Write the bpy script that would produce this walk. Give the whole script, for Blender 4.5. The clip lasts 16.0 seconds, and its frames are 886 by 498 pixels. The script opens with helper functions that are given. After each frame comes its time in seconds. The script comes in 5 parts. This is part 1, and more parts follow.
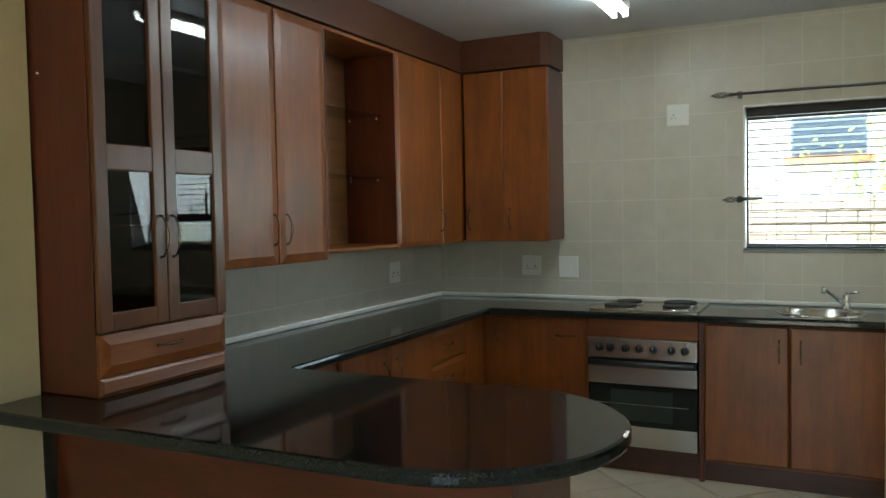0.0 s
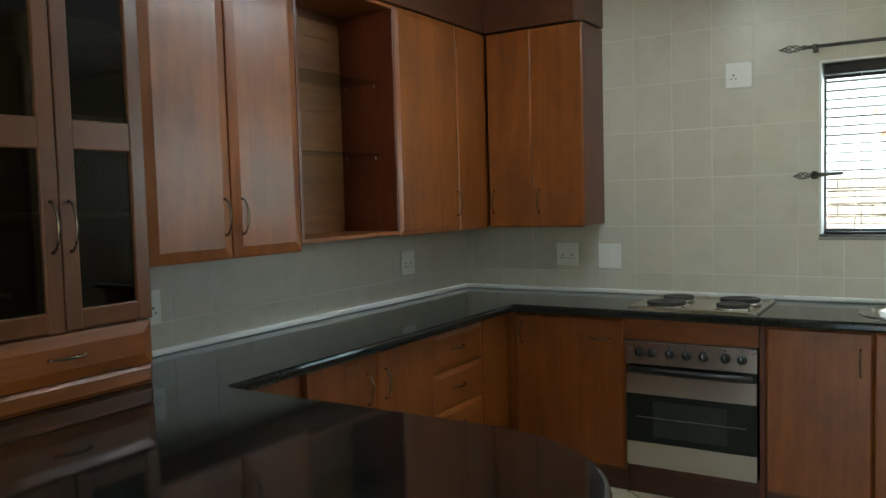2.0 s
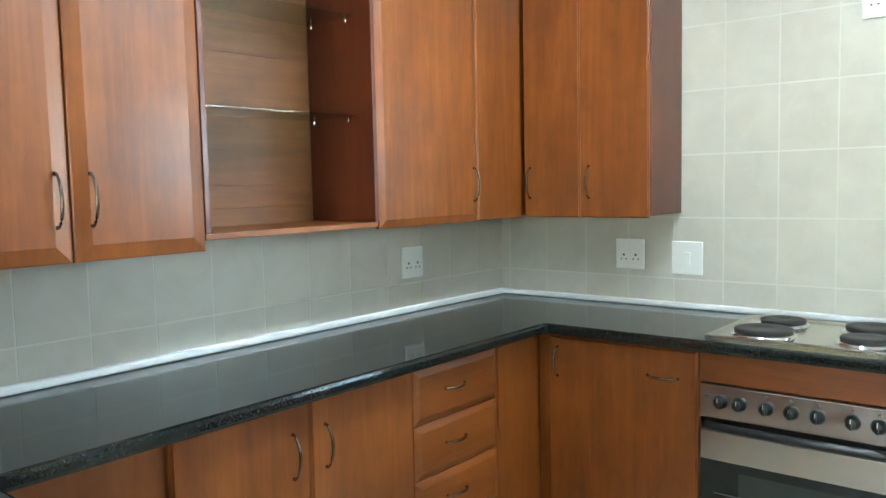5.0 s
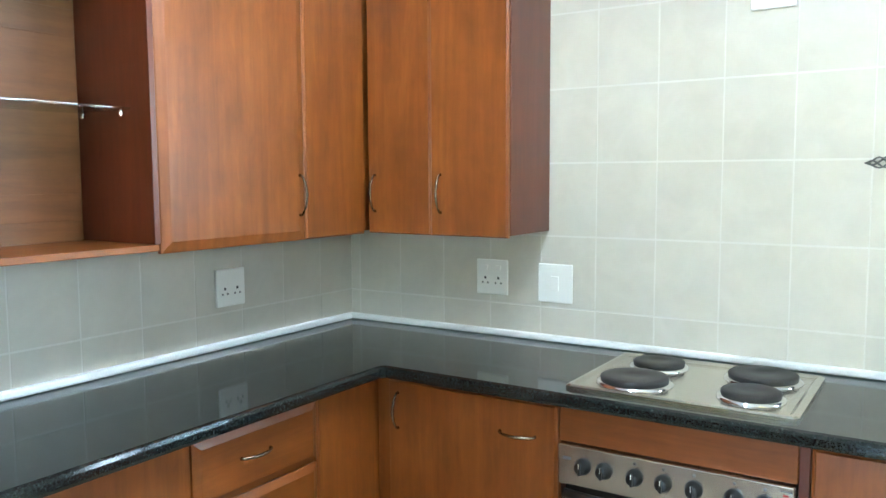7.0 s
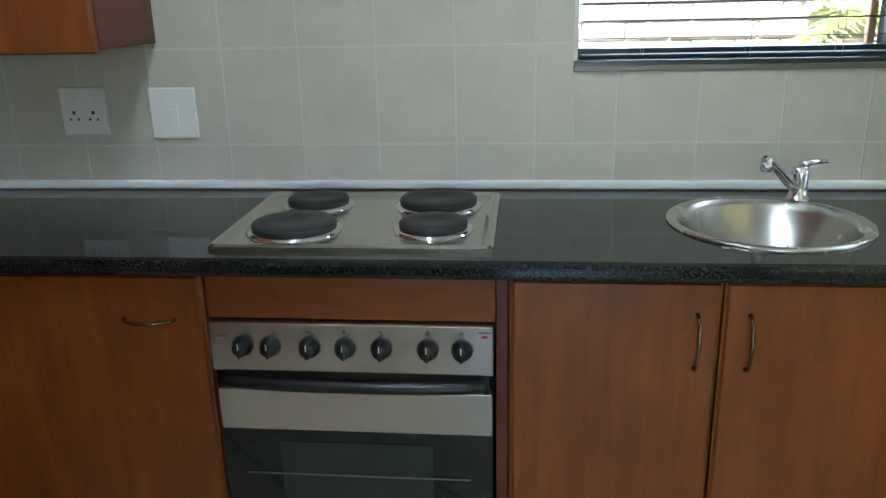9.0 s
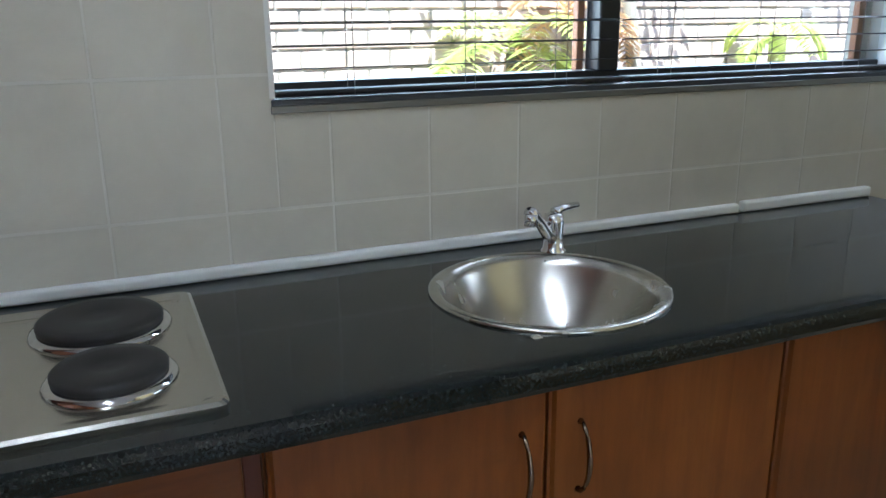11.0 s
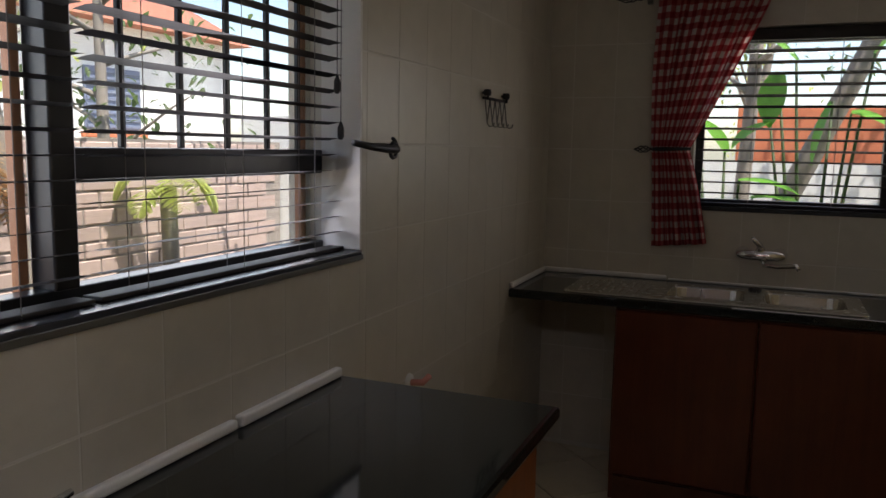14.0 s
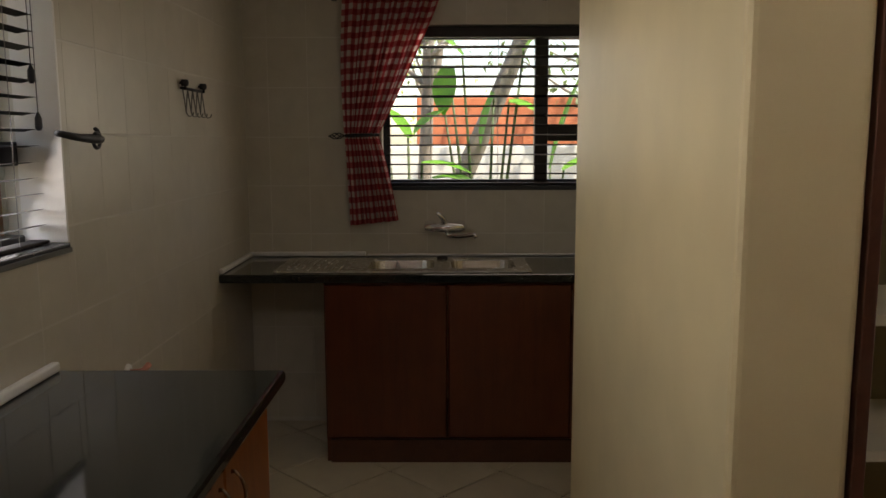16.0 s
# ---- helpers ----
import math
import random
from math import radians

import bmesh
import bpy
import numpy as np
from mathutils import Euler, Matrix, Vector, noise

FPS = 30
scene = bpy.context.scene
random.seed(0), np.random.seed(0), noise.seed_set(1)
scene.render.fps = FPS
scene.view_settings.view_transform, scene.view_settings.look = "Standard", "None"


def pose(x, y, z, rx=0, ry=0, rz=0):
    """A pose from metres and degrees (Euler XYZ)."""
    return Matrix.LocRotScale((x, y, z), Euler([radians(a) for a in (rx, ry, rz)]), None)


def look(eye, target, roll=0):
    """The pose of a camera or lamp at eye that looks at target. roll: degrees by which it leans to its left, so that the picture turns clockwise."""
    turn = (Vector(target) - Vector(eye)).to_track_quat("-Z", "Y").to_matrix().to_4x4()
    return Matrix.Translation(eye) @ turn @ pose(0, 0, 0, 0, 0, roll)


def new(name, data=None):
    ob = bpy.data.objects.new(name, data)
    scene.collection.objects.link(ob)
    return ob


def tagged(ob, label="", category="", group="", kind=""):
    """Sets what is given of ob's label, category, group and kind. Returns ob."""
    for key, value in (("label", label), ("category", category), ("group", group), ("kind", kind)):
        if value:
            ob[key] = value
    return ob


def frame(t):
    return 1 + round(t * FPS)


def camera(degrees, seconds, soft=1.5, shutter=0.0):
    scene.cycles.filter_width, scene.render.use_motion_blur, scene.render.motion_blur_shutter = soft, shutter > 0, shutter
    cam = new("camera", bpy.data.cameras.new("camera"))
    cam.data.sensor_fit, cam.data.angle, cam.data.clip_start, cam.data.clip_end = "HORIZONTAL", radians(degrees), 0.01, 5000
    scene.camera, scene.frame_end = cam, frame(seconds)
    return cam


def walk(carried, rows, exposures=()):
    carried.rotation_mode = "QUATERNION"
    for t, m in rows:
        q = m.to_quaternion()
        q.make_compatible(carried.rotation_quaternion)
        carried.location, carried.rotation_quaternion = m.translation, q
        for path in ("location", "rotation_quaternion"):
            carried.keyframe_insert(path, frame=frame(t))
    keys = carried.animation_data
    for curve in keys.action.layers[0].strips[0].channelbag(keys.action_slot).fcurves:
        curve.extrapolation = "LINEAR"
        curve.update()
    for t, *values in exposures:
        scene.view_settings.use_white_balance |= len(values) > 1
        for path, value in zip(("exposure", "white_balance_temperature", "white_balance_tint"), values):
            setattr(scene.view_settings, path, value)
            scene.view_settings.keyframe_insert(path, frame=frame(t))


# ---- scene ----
cam = camera(58.5, 16.0)
PATH = [
    (0, (2.401, -4.903, 1.457), (1.528, -3.105, 1.369), -1.1),
    (0.5, (2.337, -4.756, 1.472), (1.467, -2.956, 1.393), -1.5),
    (1, (2.363, -4.615, 1.449), (1.484, -2.821, 1.345), -2.1),
    (1.5, (2.38, -4.382, 1.42), (1.423, -2.63, 1.304), -2.2),
    (2, (2.432, -4.193, 1.451), (1.379, -2.497, 1.322), -1.6),
    (2.5, (2.41, -3.992, 1.449), (1.341, -2.307, 1.312), -1.0),
    (3, (2.397, -3.796, 1.438), (1.343, -2.102, 1.297), -1.2),
    (3.5, (2.391, -3.604, 1.429), (1.3, -1.934, 1.286), -1.2),
    (3.7, (2.385, -3.515, 1.422), (1.243, -1.879, 1.285), -1.2),
    (5.8, (2.093, -2.831, 1.433), (0.788, -1.324, 1.269), -1.1),
    (6, (2.103, -2.755, 1.458), (0.786, -1.258, 1.308), -0.9),
    (6.5, (2.103, -2.612, 1.475), (0.808, -1.095, 1.328), -0.5),
    (7, (2.067, -2.507, 1.476), (0.986, -0.834, 1.294), -0.3),
    (7.5, (1.928, -2.37, 1.434), (1.202, -0.524, 1.177), -0.6),
    (8, (1.873, -2.23, 1.399), (1.357, -0.339, 1.004), -2.0),
    (8.2, (1.864, -2.185, 1.389), (1.407, -0.294, 0.923), -2.1),
    (10.3, (1.715, -1.707, 1.389), (2.118, 0.138, 0.732), -0.2),
    (10.5, (1.684, -1.625, 1.363), (2.206, 0.205, 0.747), -0.4),
    (11, (1.682, -1.471, 1.361), (2.431, 0.298, 0.806), -0.6),
    (11.5, (1.719, -1.41, 1.411), (2.694, 0.262, 0.907), 0.4),
    (12, (1.709, -1.334, 1.438), (2.953, 0.17, 0.998), 0.7),
    (12.5, (1.642, -1.18, 1.473), (3.174, 0.046, 1.091), 1.3),
    (13, (1.608, -1.084, 1.494), (3.284, -0.054, 1.133), 1.9),
    (13.5, (1.663, -1.045, 1.5), (3.434, -0.165, 1.203), 1.5),
    (14, (1.733, -1.045, 1.511), (3.567, -0.29, 1.258), 1.1),
    (14.5, (1.695, -1.055, 1.527), (3.595, -0.478, 1.285), 1.1),
    (15, (1.595, -1.034, 1.51), (3.541, -0.642, 1.267), 0.3),
    (15.5, (1.53, -1.019, 1.497), (3.503, -0.816, 1.241), -0.0),
    (16, (1.518, -1.046, 1.498), (3.5, -1.03, 1.227), -0.2),
]
walk(cam, [(t, look(eye, target, roll)) for t, eye, target, roll in PATH],
     exposures=[(0, 2.5, 6250, -1), (3.5, 3.0, 6000, -2), (5.8, 4.65, 5450, -1), (7.0, 4.45, 5400, 0), (8.2, 3.35, 5500, 1), (10.3, 2.95, 5400, 7),
                (12.0, 2.1, 5850, 16), (13.0, 1.6, 6350, 22), (14.0, 1.15, 6850, 25), (15.0, 1.15, 7250, 26), (16.0, 1.65, 7900, 22)])

# ---- world, sun, lamps ----
world = bpy.data.worlds.new("sky")
scene.world = world
world.use_nodes = True
wn = world.node_tree
sky = wn.nodes.new("ShaderNodeTexSky")
sky.sky_type = "NISHITA"
sky.sun_disc = False
sky.sun_elevation = radians(66)
sky.sun_rotation = radians(205)
wn.links.new(sky.outputs[0], wn.nodes["Background"].inputs[0])
wn.nodes["Background"].inputs[1].default_value = 0.15
sun_data = bpy.data.lights.new("sun", "SUN")
sun_data.energy, sun_data.angle, sun_data.color = 5.0, radians(0.5), (1.0, 0.95, 0.86)
sun_ob = new("sun", sun_data)
sun_ob.matrix_world = look((0.6, -2.2, 13.0), (3.0, 3.0, 0.0))
TUBE_POWER = 5.2


def daylight(name, m, w, h, power, col):
    d = bpy.data.lights.new(name, "AREA")
    d.shape, d.size, d.size_y, d.energy, d.color = "RECTANGLE", w, h, power, col
    new(name, d).matrix_world = m


# fill lamps at unseen openings, assumed in the living room's south and east walls
daylight("fill_south_opening", look((2.2, -6.96, 1.15), (2.2, 0, 1.0)), 1.4, 2.0, 0.4, (1.0, 0.95, 0.86))
daylight("fill_east_opening", look((5.6, -5.0, 1.5), (0, -5.0, 1.3)), 0.8, 1.3, 0.6, (1.0, 0.97, 0.9))
# sky light in the openings of the kitchen and scullery windows
daylight("daylight_kitchen_window", look((2.815, 0.21, 1.63), (2.3, -1.6, 0.9)), 1.6, 0.78, 4.8, (0.86, 0.93, 1.0))
daylight("daylight_scullery_window", look((5.655, -1.5, 1.67), (3.5, -1.3, 1.1)), 1.2, 0.74, 1.2, (1.0, 0.97, 0.9))



# ---- materials ----
def mat(name, base=(0.5, 0.5, 0.5), rough=0.5, metal=0.0, coat=0.0):
    m = bpy.data.materials.new(name)
    m.use_nodes = True
    b = m.node_tree.nodes["Principled BSDF"]
    b.inputs["Base Color"].default_value = (*base, 1)
    b.inputs["Roughness"].default_value = rough
    b.inputs["Metallic"].default_value = metal
    b.inputs["Coat Weight"].default_value = coat
    b.inputs["Coat Roughness"].default_value = 0.2
    return m


def coords(m, scale, random_shift=True):
    """World position, scaled, and shifted from one piece to the next."""
    n, l = m.node_tree.nodes, m.node_tree.links
    geo, mul = n.new("ShaderNodeNewGeometry"), n.new("ShaderNodeVectorMath")
    mul.operation = "MULTIPLY"
    mul.inputs[1].default_value = scale
    l.new(geo.outputs["Position"], mul.inputs[0])
    if not random_shift:
        return mul.outputs[0]
    info, sc, add = n.new("ShaderNodeObjectInfo"), n.new("ShaderNodeMath"), n.new("ShaderNodeVectorMath")
    sc.operation = "MULTIPLY"
    sc.inputs[1].default_value = 37.0
    l.new(info.outputs["Random"], sc.inputs[0])
    l.new(mul.outputs[0], add.inputs[0])
    l.new(sc.outputs[0], add.inputs[1])
    return add.outputs[0]


def noise_tex(m, vec, scale=1.0, detail=4.0, rough=0.55, distort=0.0):
    t = m.node_tree.nodes.new("ShaderNodeTexNoise")
    t.inputs["Scale"].default_value, t.inputs["Detail"].default_value = scale, detail
    t.inputs["Roughness"].default_value, t.inputs["Distortion"].default_value = rough, distort
    m.node_tree.links.new(vec, t.inputs["Vector"])
    return t.outputs["Fac"]


def ramp(m, fac, stops):
    r = m.node_tree.nodes.new("ShaderNodeValToRGB")
    e = r.color_ramp.elements
    while len(e) < len(stops):
        e.new(0.5)
    for el, (p, c) in zip(e, stops):
        el.position, el.color = p, (*c, 1)
    m.node_tree.links.new(fac, r.inputs[0])
    return r.outputs[0]


def mixc(m, fac, a, b, mode="MIX"):
    x = m.node_tree.nodes.new("ShaderNodeMix")
    x.data_type, x.blend_type = "RGBA", mode
    l = m.node_tree.links
    for sock, v in ((x.inputs[0], fac), (x.inputs[6], a), (x.inputs[7], b)):
        if isinstance(v, (int, float)):
            sock.default_value = v
        elif isinstance(v, tuple):
            sock.default_value = (*v, 1)
        else:
            l.new(v, sock)
    return x.outputs[2]


def setc(m, sock):
    m.node_tree.links.new(sock, m.node_tree.nodes["Principled BSDF"].inputs["Base Color"])


def setr(m, fac, lo, hi):
    r = m.node_tree.nodes.new("ShaderNodeMapRange")
    r.inputs[3].default_value, r.inputs[4].default_value = lo, hi
    m.node_tree.links.new(fac, r.inputs[0])
    m.node_tree.links.new(r.outputs[0], m.node_tree.nodes["Principled BSDF"].inputs["Roughness"])


def bump(m, fac, strength=0.1, dist=0.002):
    b = m.node_tree.nodes.new("ShaderNodeBump")
    b.inputs["Strength"].default_value, b.inputs["Distance"].default_value = strength, dist
    m.node_tree.links.new(fac, b.inputs["Height"])
    m.node_tree.links.new(b.outputs[0], m.node_tree.nodes["Principled BSDF"].inputs["Normal"])


def wood(name, dark, mid, light, along="z", rough=0.38, coat=0.2):
    m = mat(name, mid, rough, 0, coat)
    fine = {"z": (60, 60, 2.2), "y": (60, 2.2, 60), "x": (2.2, 60, 60)}[along]
    wide = {"z": (9, 9, 0.9), "y": (9, 0.9, 9), "x": (0.9, 9, 9)}[along]
    f = noise_tex(m, coords(m, fine), 1, 6, 0.6, 0.4)
    w = noise_tex(m, coords(m, wide), 1, 4, 0.6, 1.2)
    blotch = noise_tex(m, coords(m, (3, 3, 3)), 1, 3, 0.6)
    c = ramp(m, w, [(0.1, dark), (0.5, mid), (0.9, light)])
    c = mixc(m, 0.22, c, ramp(m, f, [(0.3, (0.35, 0.3, 0.28)), (0.6, (1, 1, 1))]), "MULTIPLY")
    fleck = noise_tex(m, coords(m, {"z": (26, 26, 9), "y": (26, 9, 26), "x": (9, 26, 26)}[along]), 1, 5, 0.65, 0.8)
    c = mixc(m, 0.24, c, ramp(m, fleck, [(0.34, (0.62, 0.56, 0.52)), (0.5, (0.97, 0.97, 0.97)), (0.66, (1.2, 1.16, 1.1))]), "MULTIPLY")
    c = mixc(m, 0.5, c, ramp(m, blotch, [(0.35, (0.55, 0.5, 0.5)), (0.65, (1.15, 1.1, 1.05))]), "MULTIPLY")
    setc(m, c)
    setr(m, blotch, rough - 0.06, rough + 0.14)
    bump(m, f, 0.08, 0.001)
    return m


WOOD = wood("cherry_wood", (0.145, 0.037, 0.005), (0.25, 0.072, 0.009), (0.335, 0.112, 0.017))
WOOD_H = wood("cherry_wood_across_x", (0.145, 0.037, 0.005), (0.25, 0.072, 0.009), (0.335, 0.112, 0.017), "x")
WOOD_Y = wood("cherry_wood_across_y", (0.145, 0.037, 0.005), (0.25, 0.072, 0.009), (0.335, 0.112, 0.017), "y")
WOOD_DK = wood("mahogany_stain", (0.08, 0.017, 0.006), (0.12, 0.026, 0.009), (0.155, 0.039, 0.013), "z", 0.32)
WOOD_DKX = wood("mahogany_stain_across", (0.08, 0.017, 0.006), (0.12, 0.026, 0.009), (0.155, 0.039, 0.013), "x", 0.32)
WOOD_MID = wood("brown_cherry", (0.085, 0.028, 0.008), (0.14, 0.048, 0.013), (0.19, 0.072, 0.02), "z", 0.3)
WOOD_IN = wood("raw_board", (0.10, 0.036, 0.009), (0.17, 0.066, 0.016), (0.23, 0.098, 0.026), "y", 0.5, 0.0)
KICK = wood("kick_board", (0.06, 0.02, 0.01), (0.09, 0.03, 0.015), (0.12, 0.04, 0.02), "x", 0.4, 0.1)


def granite():
    m = mat("black_granite", (0.012, 0.013, 0.014), 0.08)
    p = coords(m, (1, 1, 1), False)
    v = m.node_tree.nodes.new("ShaderNodeTexVoronoi")
    v.inputs["Scale"].default_value = 260
    m.node_tree.links.new(p, v.inputs["Vector"])
    n1 = noise_tex(m, p, 190, 3, 0.7)
    c = ramp(m, n1, [(0.42, (0.006, 0.008, 0.008)), (0.6, (0.018, 0.023, 0.022)), (0.74, (0.09, 0.105, 0.10))])
    c = mixc(m, ramp(m, v.outputs["Distance"], [(0.0, (1, 1, 1)), (0.22, (0, 0, 0))]), c, (0.034, 0.041, 0.04))
    setc(m, c)
    setr(m, noise_tex(m, p, 2.5, 4, 0.6), 0.045, 0.1)
    return m


GRANITE = granite()


def plaster(name, base, rough=0.6, amount=0.12):
    m = mat(name, base, rough)
    p = coords(m, (1, 1, 1), False)
    w = noise_tex(m, p, 1.6, 4, 0.6)
    d = tuple(x * (1 - amount) for x in base)
    u = tuple(min(x * (1 + amount), 0.9) for x in base)
    setc(m, ramp(m, w, [(0.3, d), (0.7, u)]))
    bump(m, noise_tex(m, p, 90, 4, 0.6), 0.12, 0.002)
    return m


CREAM = plaster("cream_paint", (0.64, 0.535, 0.31), 0.45)
WHITE = plaster("white_paint", (0.78, 0.78, 0.76), 0.5, 0.05)
CEIL = plaster("ceiling_paint", (0.62, 0.64, 0.67), 0.6, 0.05)
GROUT = plaster("pale_grout", (0.63, 0.61, 0.55), 0.75, 0.06)
DARKGROUT = plaster("brown_floor_grout", (0.10, 0.07, 0.05), 0.85, 0.3)


def tile_mat(name, base, rough, vary):
    m = mat(name, base, rough)
    n, l = m.node_tree.nodes, m.node_tree.links
    info = n.new("ShaderNodeObjectInfo")
    lo, hi = tuple(x * (1 - vary) for x in base), tuple(x * (1 + vary) for x in base)
    a = ramp(m, info.outputs["Random"], [(0.0, lo), (1.0, hi)])
    cloud = noise_tex(m, coords(m, (7, 7, 7)), 1, 5, 0.6, 0.5)
    c = mixc(m, 0.5, a, ramp(m, cloud, [(0.3, tuple(x * 0.86 for x in base)), (0.7, tuple(x * 1.1 for x in base))]))
    setc(m, c)
    setr(m, cloud, rough - 0.05, rough + 0.12)
    bump(m, noise_tex(m, coords(m, (14, 14, 14)), 1, 2), 0.06, 0.004)
    return m


TILE = tile_mat("beige_wall_tile", (0.56, 0.53, 0.455), 0.3, 0.02)
FLOORTILE = tile_mat("cream_floor_tile", (0.62, 0.56, 0.43), 0.28, 0.05)


def steel(name, base=(0.62, 0.61, 0.58), rough=0.24, along=(3, 400, 400)):
    m = mat(name, base, rough, 1.0)
    f = noise_tex(m, coords(m, along), 1, 3, 0.5)
    setr(m, f, rough - 0.03, rough + 0.04)
    setc(m, ramp(m, f, [(0.3, tuple(x * 0.97 for x in base)), (0.7, tuple(min(x * 1.02, 1) for x in base))]))
    return m


STEEL = steel("brushed_steel")
SINK = steel("sink_steel", (0.58, 0.56, 0.51), 0.26, (28, 28, 4))
CHROME = mat("chrome", (0.75, 0.75, 0.76), 0.08, 1.0)
BRASS = mat("antique_handle_metal", (0.22, 0.17, 0.13), 0.22, 1.0)
IRON = mat("black_iron", (0.03, 0.032, 0.036), 0.45, 0.6)
PEWTER = mat("pewter_rod", (0.16, 0.16, 0.15), 0.4, 0.8)
BLACK = mat("black_frame_paint", (0.012, 0.014, 0.02), 0.3)
BLKPLASTIC = mat("black_plastic", (0.012, 0.012, 0.012), 0.3)
HOTPLATE = mat("cast_iron_plate", (0.03, 0.028, 0.027), 0.5, 0.3)
OVENGLASS = mat("dark_oven_glass", (0.012, 0.016, 0.015), 0.06)
PLASTIC = mat("white_plastic", (0.80, 0.80, 0.76), 0.35)
TRIM = plaster("white_sealant_trim", (0.82, 0.83, 0.82), 0.45, 0.06)
SLAT = wood("dark_blind_slat", (0.012, 0.010, 0.012), (0.022, 0.018, 0.02), (0.035, 0.03, 0.03), "x", 0.6, 0.0)
TEAK = wood("orange_timber_frame", (0.30, 0.12, 0.06), (0.42, 0.18, 0.09), (0.5, 0.24, 0.13), "z", 0.5, 0)
CORD = mat("grey_cord", (0.25, 0.24, 0.24), 0.8)
SILL = mat("dark_sill_tile", (0.03, 0.035, 0.045), 0.25)
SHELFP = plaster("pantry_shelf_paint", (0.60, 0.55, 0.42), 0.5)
# cream at half brightness: the shade behind the shelves is in this colour
PANTRYIN = plaster("pantry_shaded_cream", (0.30, 0.25, 0.14), 0.6)
RED = mat("red_marks", (0.4, 0.02, 0.02), 0.4)
GREY = mat("grey_print", (0.18, 0.18, 0.18), 0.6)


def glass(name, tint=(0.9, 0.95, 0.93), alpha=0.12, rough=0.0):
    m = bpy.data.materials.new(name)
    m.use_nodes = True
    n, l = m.node_tree.nodes, m.node_tree.links
    n.clear()
    out, mix, tr, gl, lw, pw, mad = (n.new("ShaderNode" + k) for k in ("OutputMaterial", "MixShader", "BsdfTransparent", "BsdfGlossy", "LayerWeight", "Math", "Math"))
    tr.inputs[0].default_value = (*tint, 1)
    gl.inputs["Roughness"].default_value = rough
    pw.operation, mad.operation = "POWER", "MULTIPLY_ADD"
    pw.inputs[1].default_value = 5.0
    mad.inputs[1].default_value, mad.inputs[2].default_value = 0.94, 0.05
    lw.inputs[0].default_value = 0.5
    l.new(lw.outputs["Facing"], pw.inputs[0])
    l.new(pw.outputs[0], mad.inputs[0])
    l.new(mad.outputs[0], mix.inputs[0])
    l.new(tr.outputs[0], mix.inputs[1])
    l.new(gl.outputs[0], mix.inputs[2])
    l.new(mix.outputs[0], out.inputs[0])
    return m


PANE = glass("window_glass")
CABGLASS = glass("smoky_cabinet_glass", (0.45, 0.45, 0.42))
SHELFGLASS = glass("green_shelf_glass", (0.86, 0.93, 0.9))


def emit(name, col, strength):
    m = mat(name, col, 0.5)
    b = m.node_tree.nodes["Principled BSDF"]
    b.inputs["Emission Color"].default_value = (*col, 1)
    b.inputs["Emission Strength"].default_value = strength
    return m


TUBE = emit("lit_fluorescent_tube", (0.93, 0.97, 1.0), TUBE_POWER)


def gingham():
    m = mat("red_gingham", (0.5, 0.05, 0.06), 0.9)
    n, l = m.node_tree.nodes, m.node_tree.links
    uv, sep = n.new("ShaderNodeUVMap"), n.new("ShaderNodeSeparateXYZ")
    l.new(uv.outputs[0], sep.inputs[0])
    bands = []
    for i in (0, 1):
        fr, gt = n.new("ShaderNodeMath"), n.new("ShaderNodeMath")
        fr.operation, gt.operation = "FRACT", "GREATER_THAN"
        gt.inputs[1].default_value = 0.5
        l.new(sep.outputs[i], fr.inputs[0])
        l.new(fr.outputs[0], gt.inputs[0])
        bands.append(gt.outputs[0])
    add = n.new("ShaderNodeMath")
    l.new(bands[0], add.inputs[0])
    l.new(bands[1], add.inputs[1])
    half = n.new("ShaderNodeMath")
    half.operation = "MULTIPLY"
    half.inputs[1].default_value = 0.5
    l.new(add.outputs[0], half.inputs[0])
    c = ramp(m, half.outputs[0], [(0.0, (0.88, 0.79, 0.77)), (0.5, (0.64, 0.17, 0.18)), (1.0, (0.44, 0.035, 0.05))])
    weave = noise_tex(m, coords(m, (400, 400, 400), False), 1, 2)
    setc(m, mixc(m, 0.25, c, ramp(m, weave, [(0.3, (0.6, 0.6, 0.6)), (0.7, (1, 1, 1))]), "MULTIPLY"))
    bump(m, weave, 0.2, 0.001)
    m.node_tree.nodes["Principled BSDF"].inputs["Transmission Weight"].default_value = 0.0
    return m


GINGHAM = gingham()


def leafy(name, a, b):
    m = mat(name, a, 0.5)
    info = m.node_tree.nodes.new("ShaderNodeObjectInfo")
    n1 = noise_tex(m, coords(m, (6, 6, 6)), 1, 3)
    setc(m, ramp(m, n1, [(0.3, a), (0.7, b)]))
    out = m.node_tree.nodes["Material Output"]
    tl, mx = m.node_tree.nodes.new("ShaderNodeBsdfTranslucent"), m.node_tree.nodes.new("ShaderNodeMixShader")
    tl.inputs[0].default_value = (*[min(1, x * 2.2) for x in b], 1)
    mx.inputs[0].default_value = 0.4
    m.node_tree.links.new(m.node_tree.nodes["Principled BSDF"].outputs[0], mx.inputs[1])
    m.node_tree.links.new(tl.outputs[0], mx.inputs[2])
    m.node_tree.links.new(mx.outputs[0], out.inputs[0])
    return m


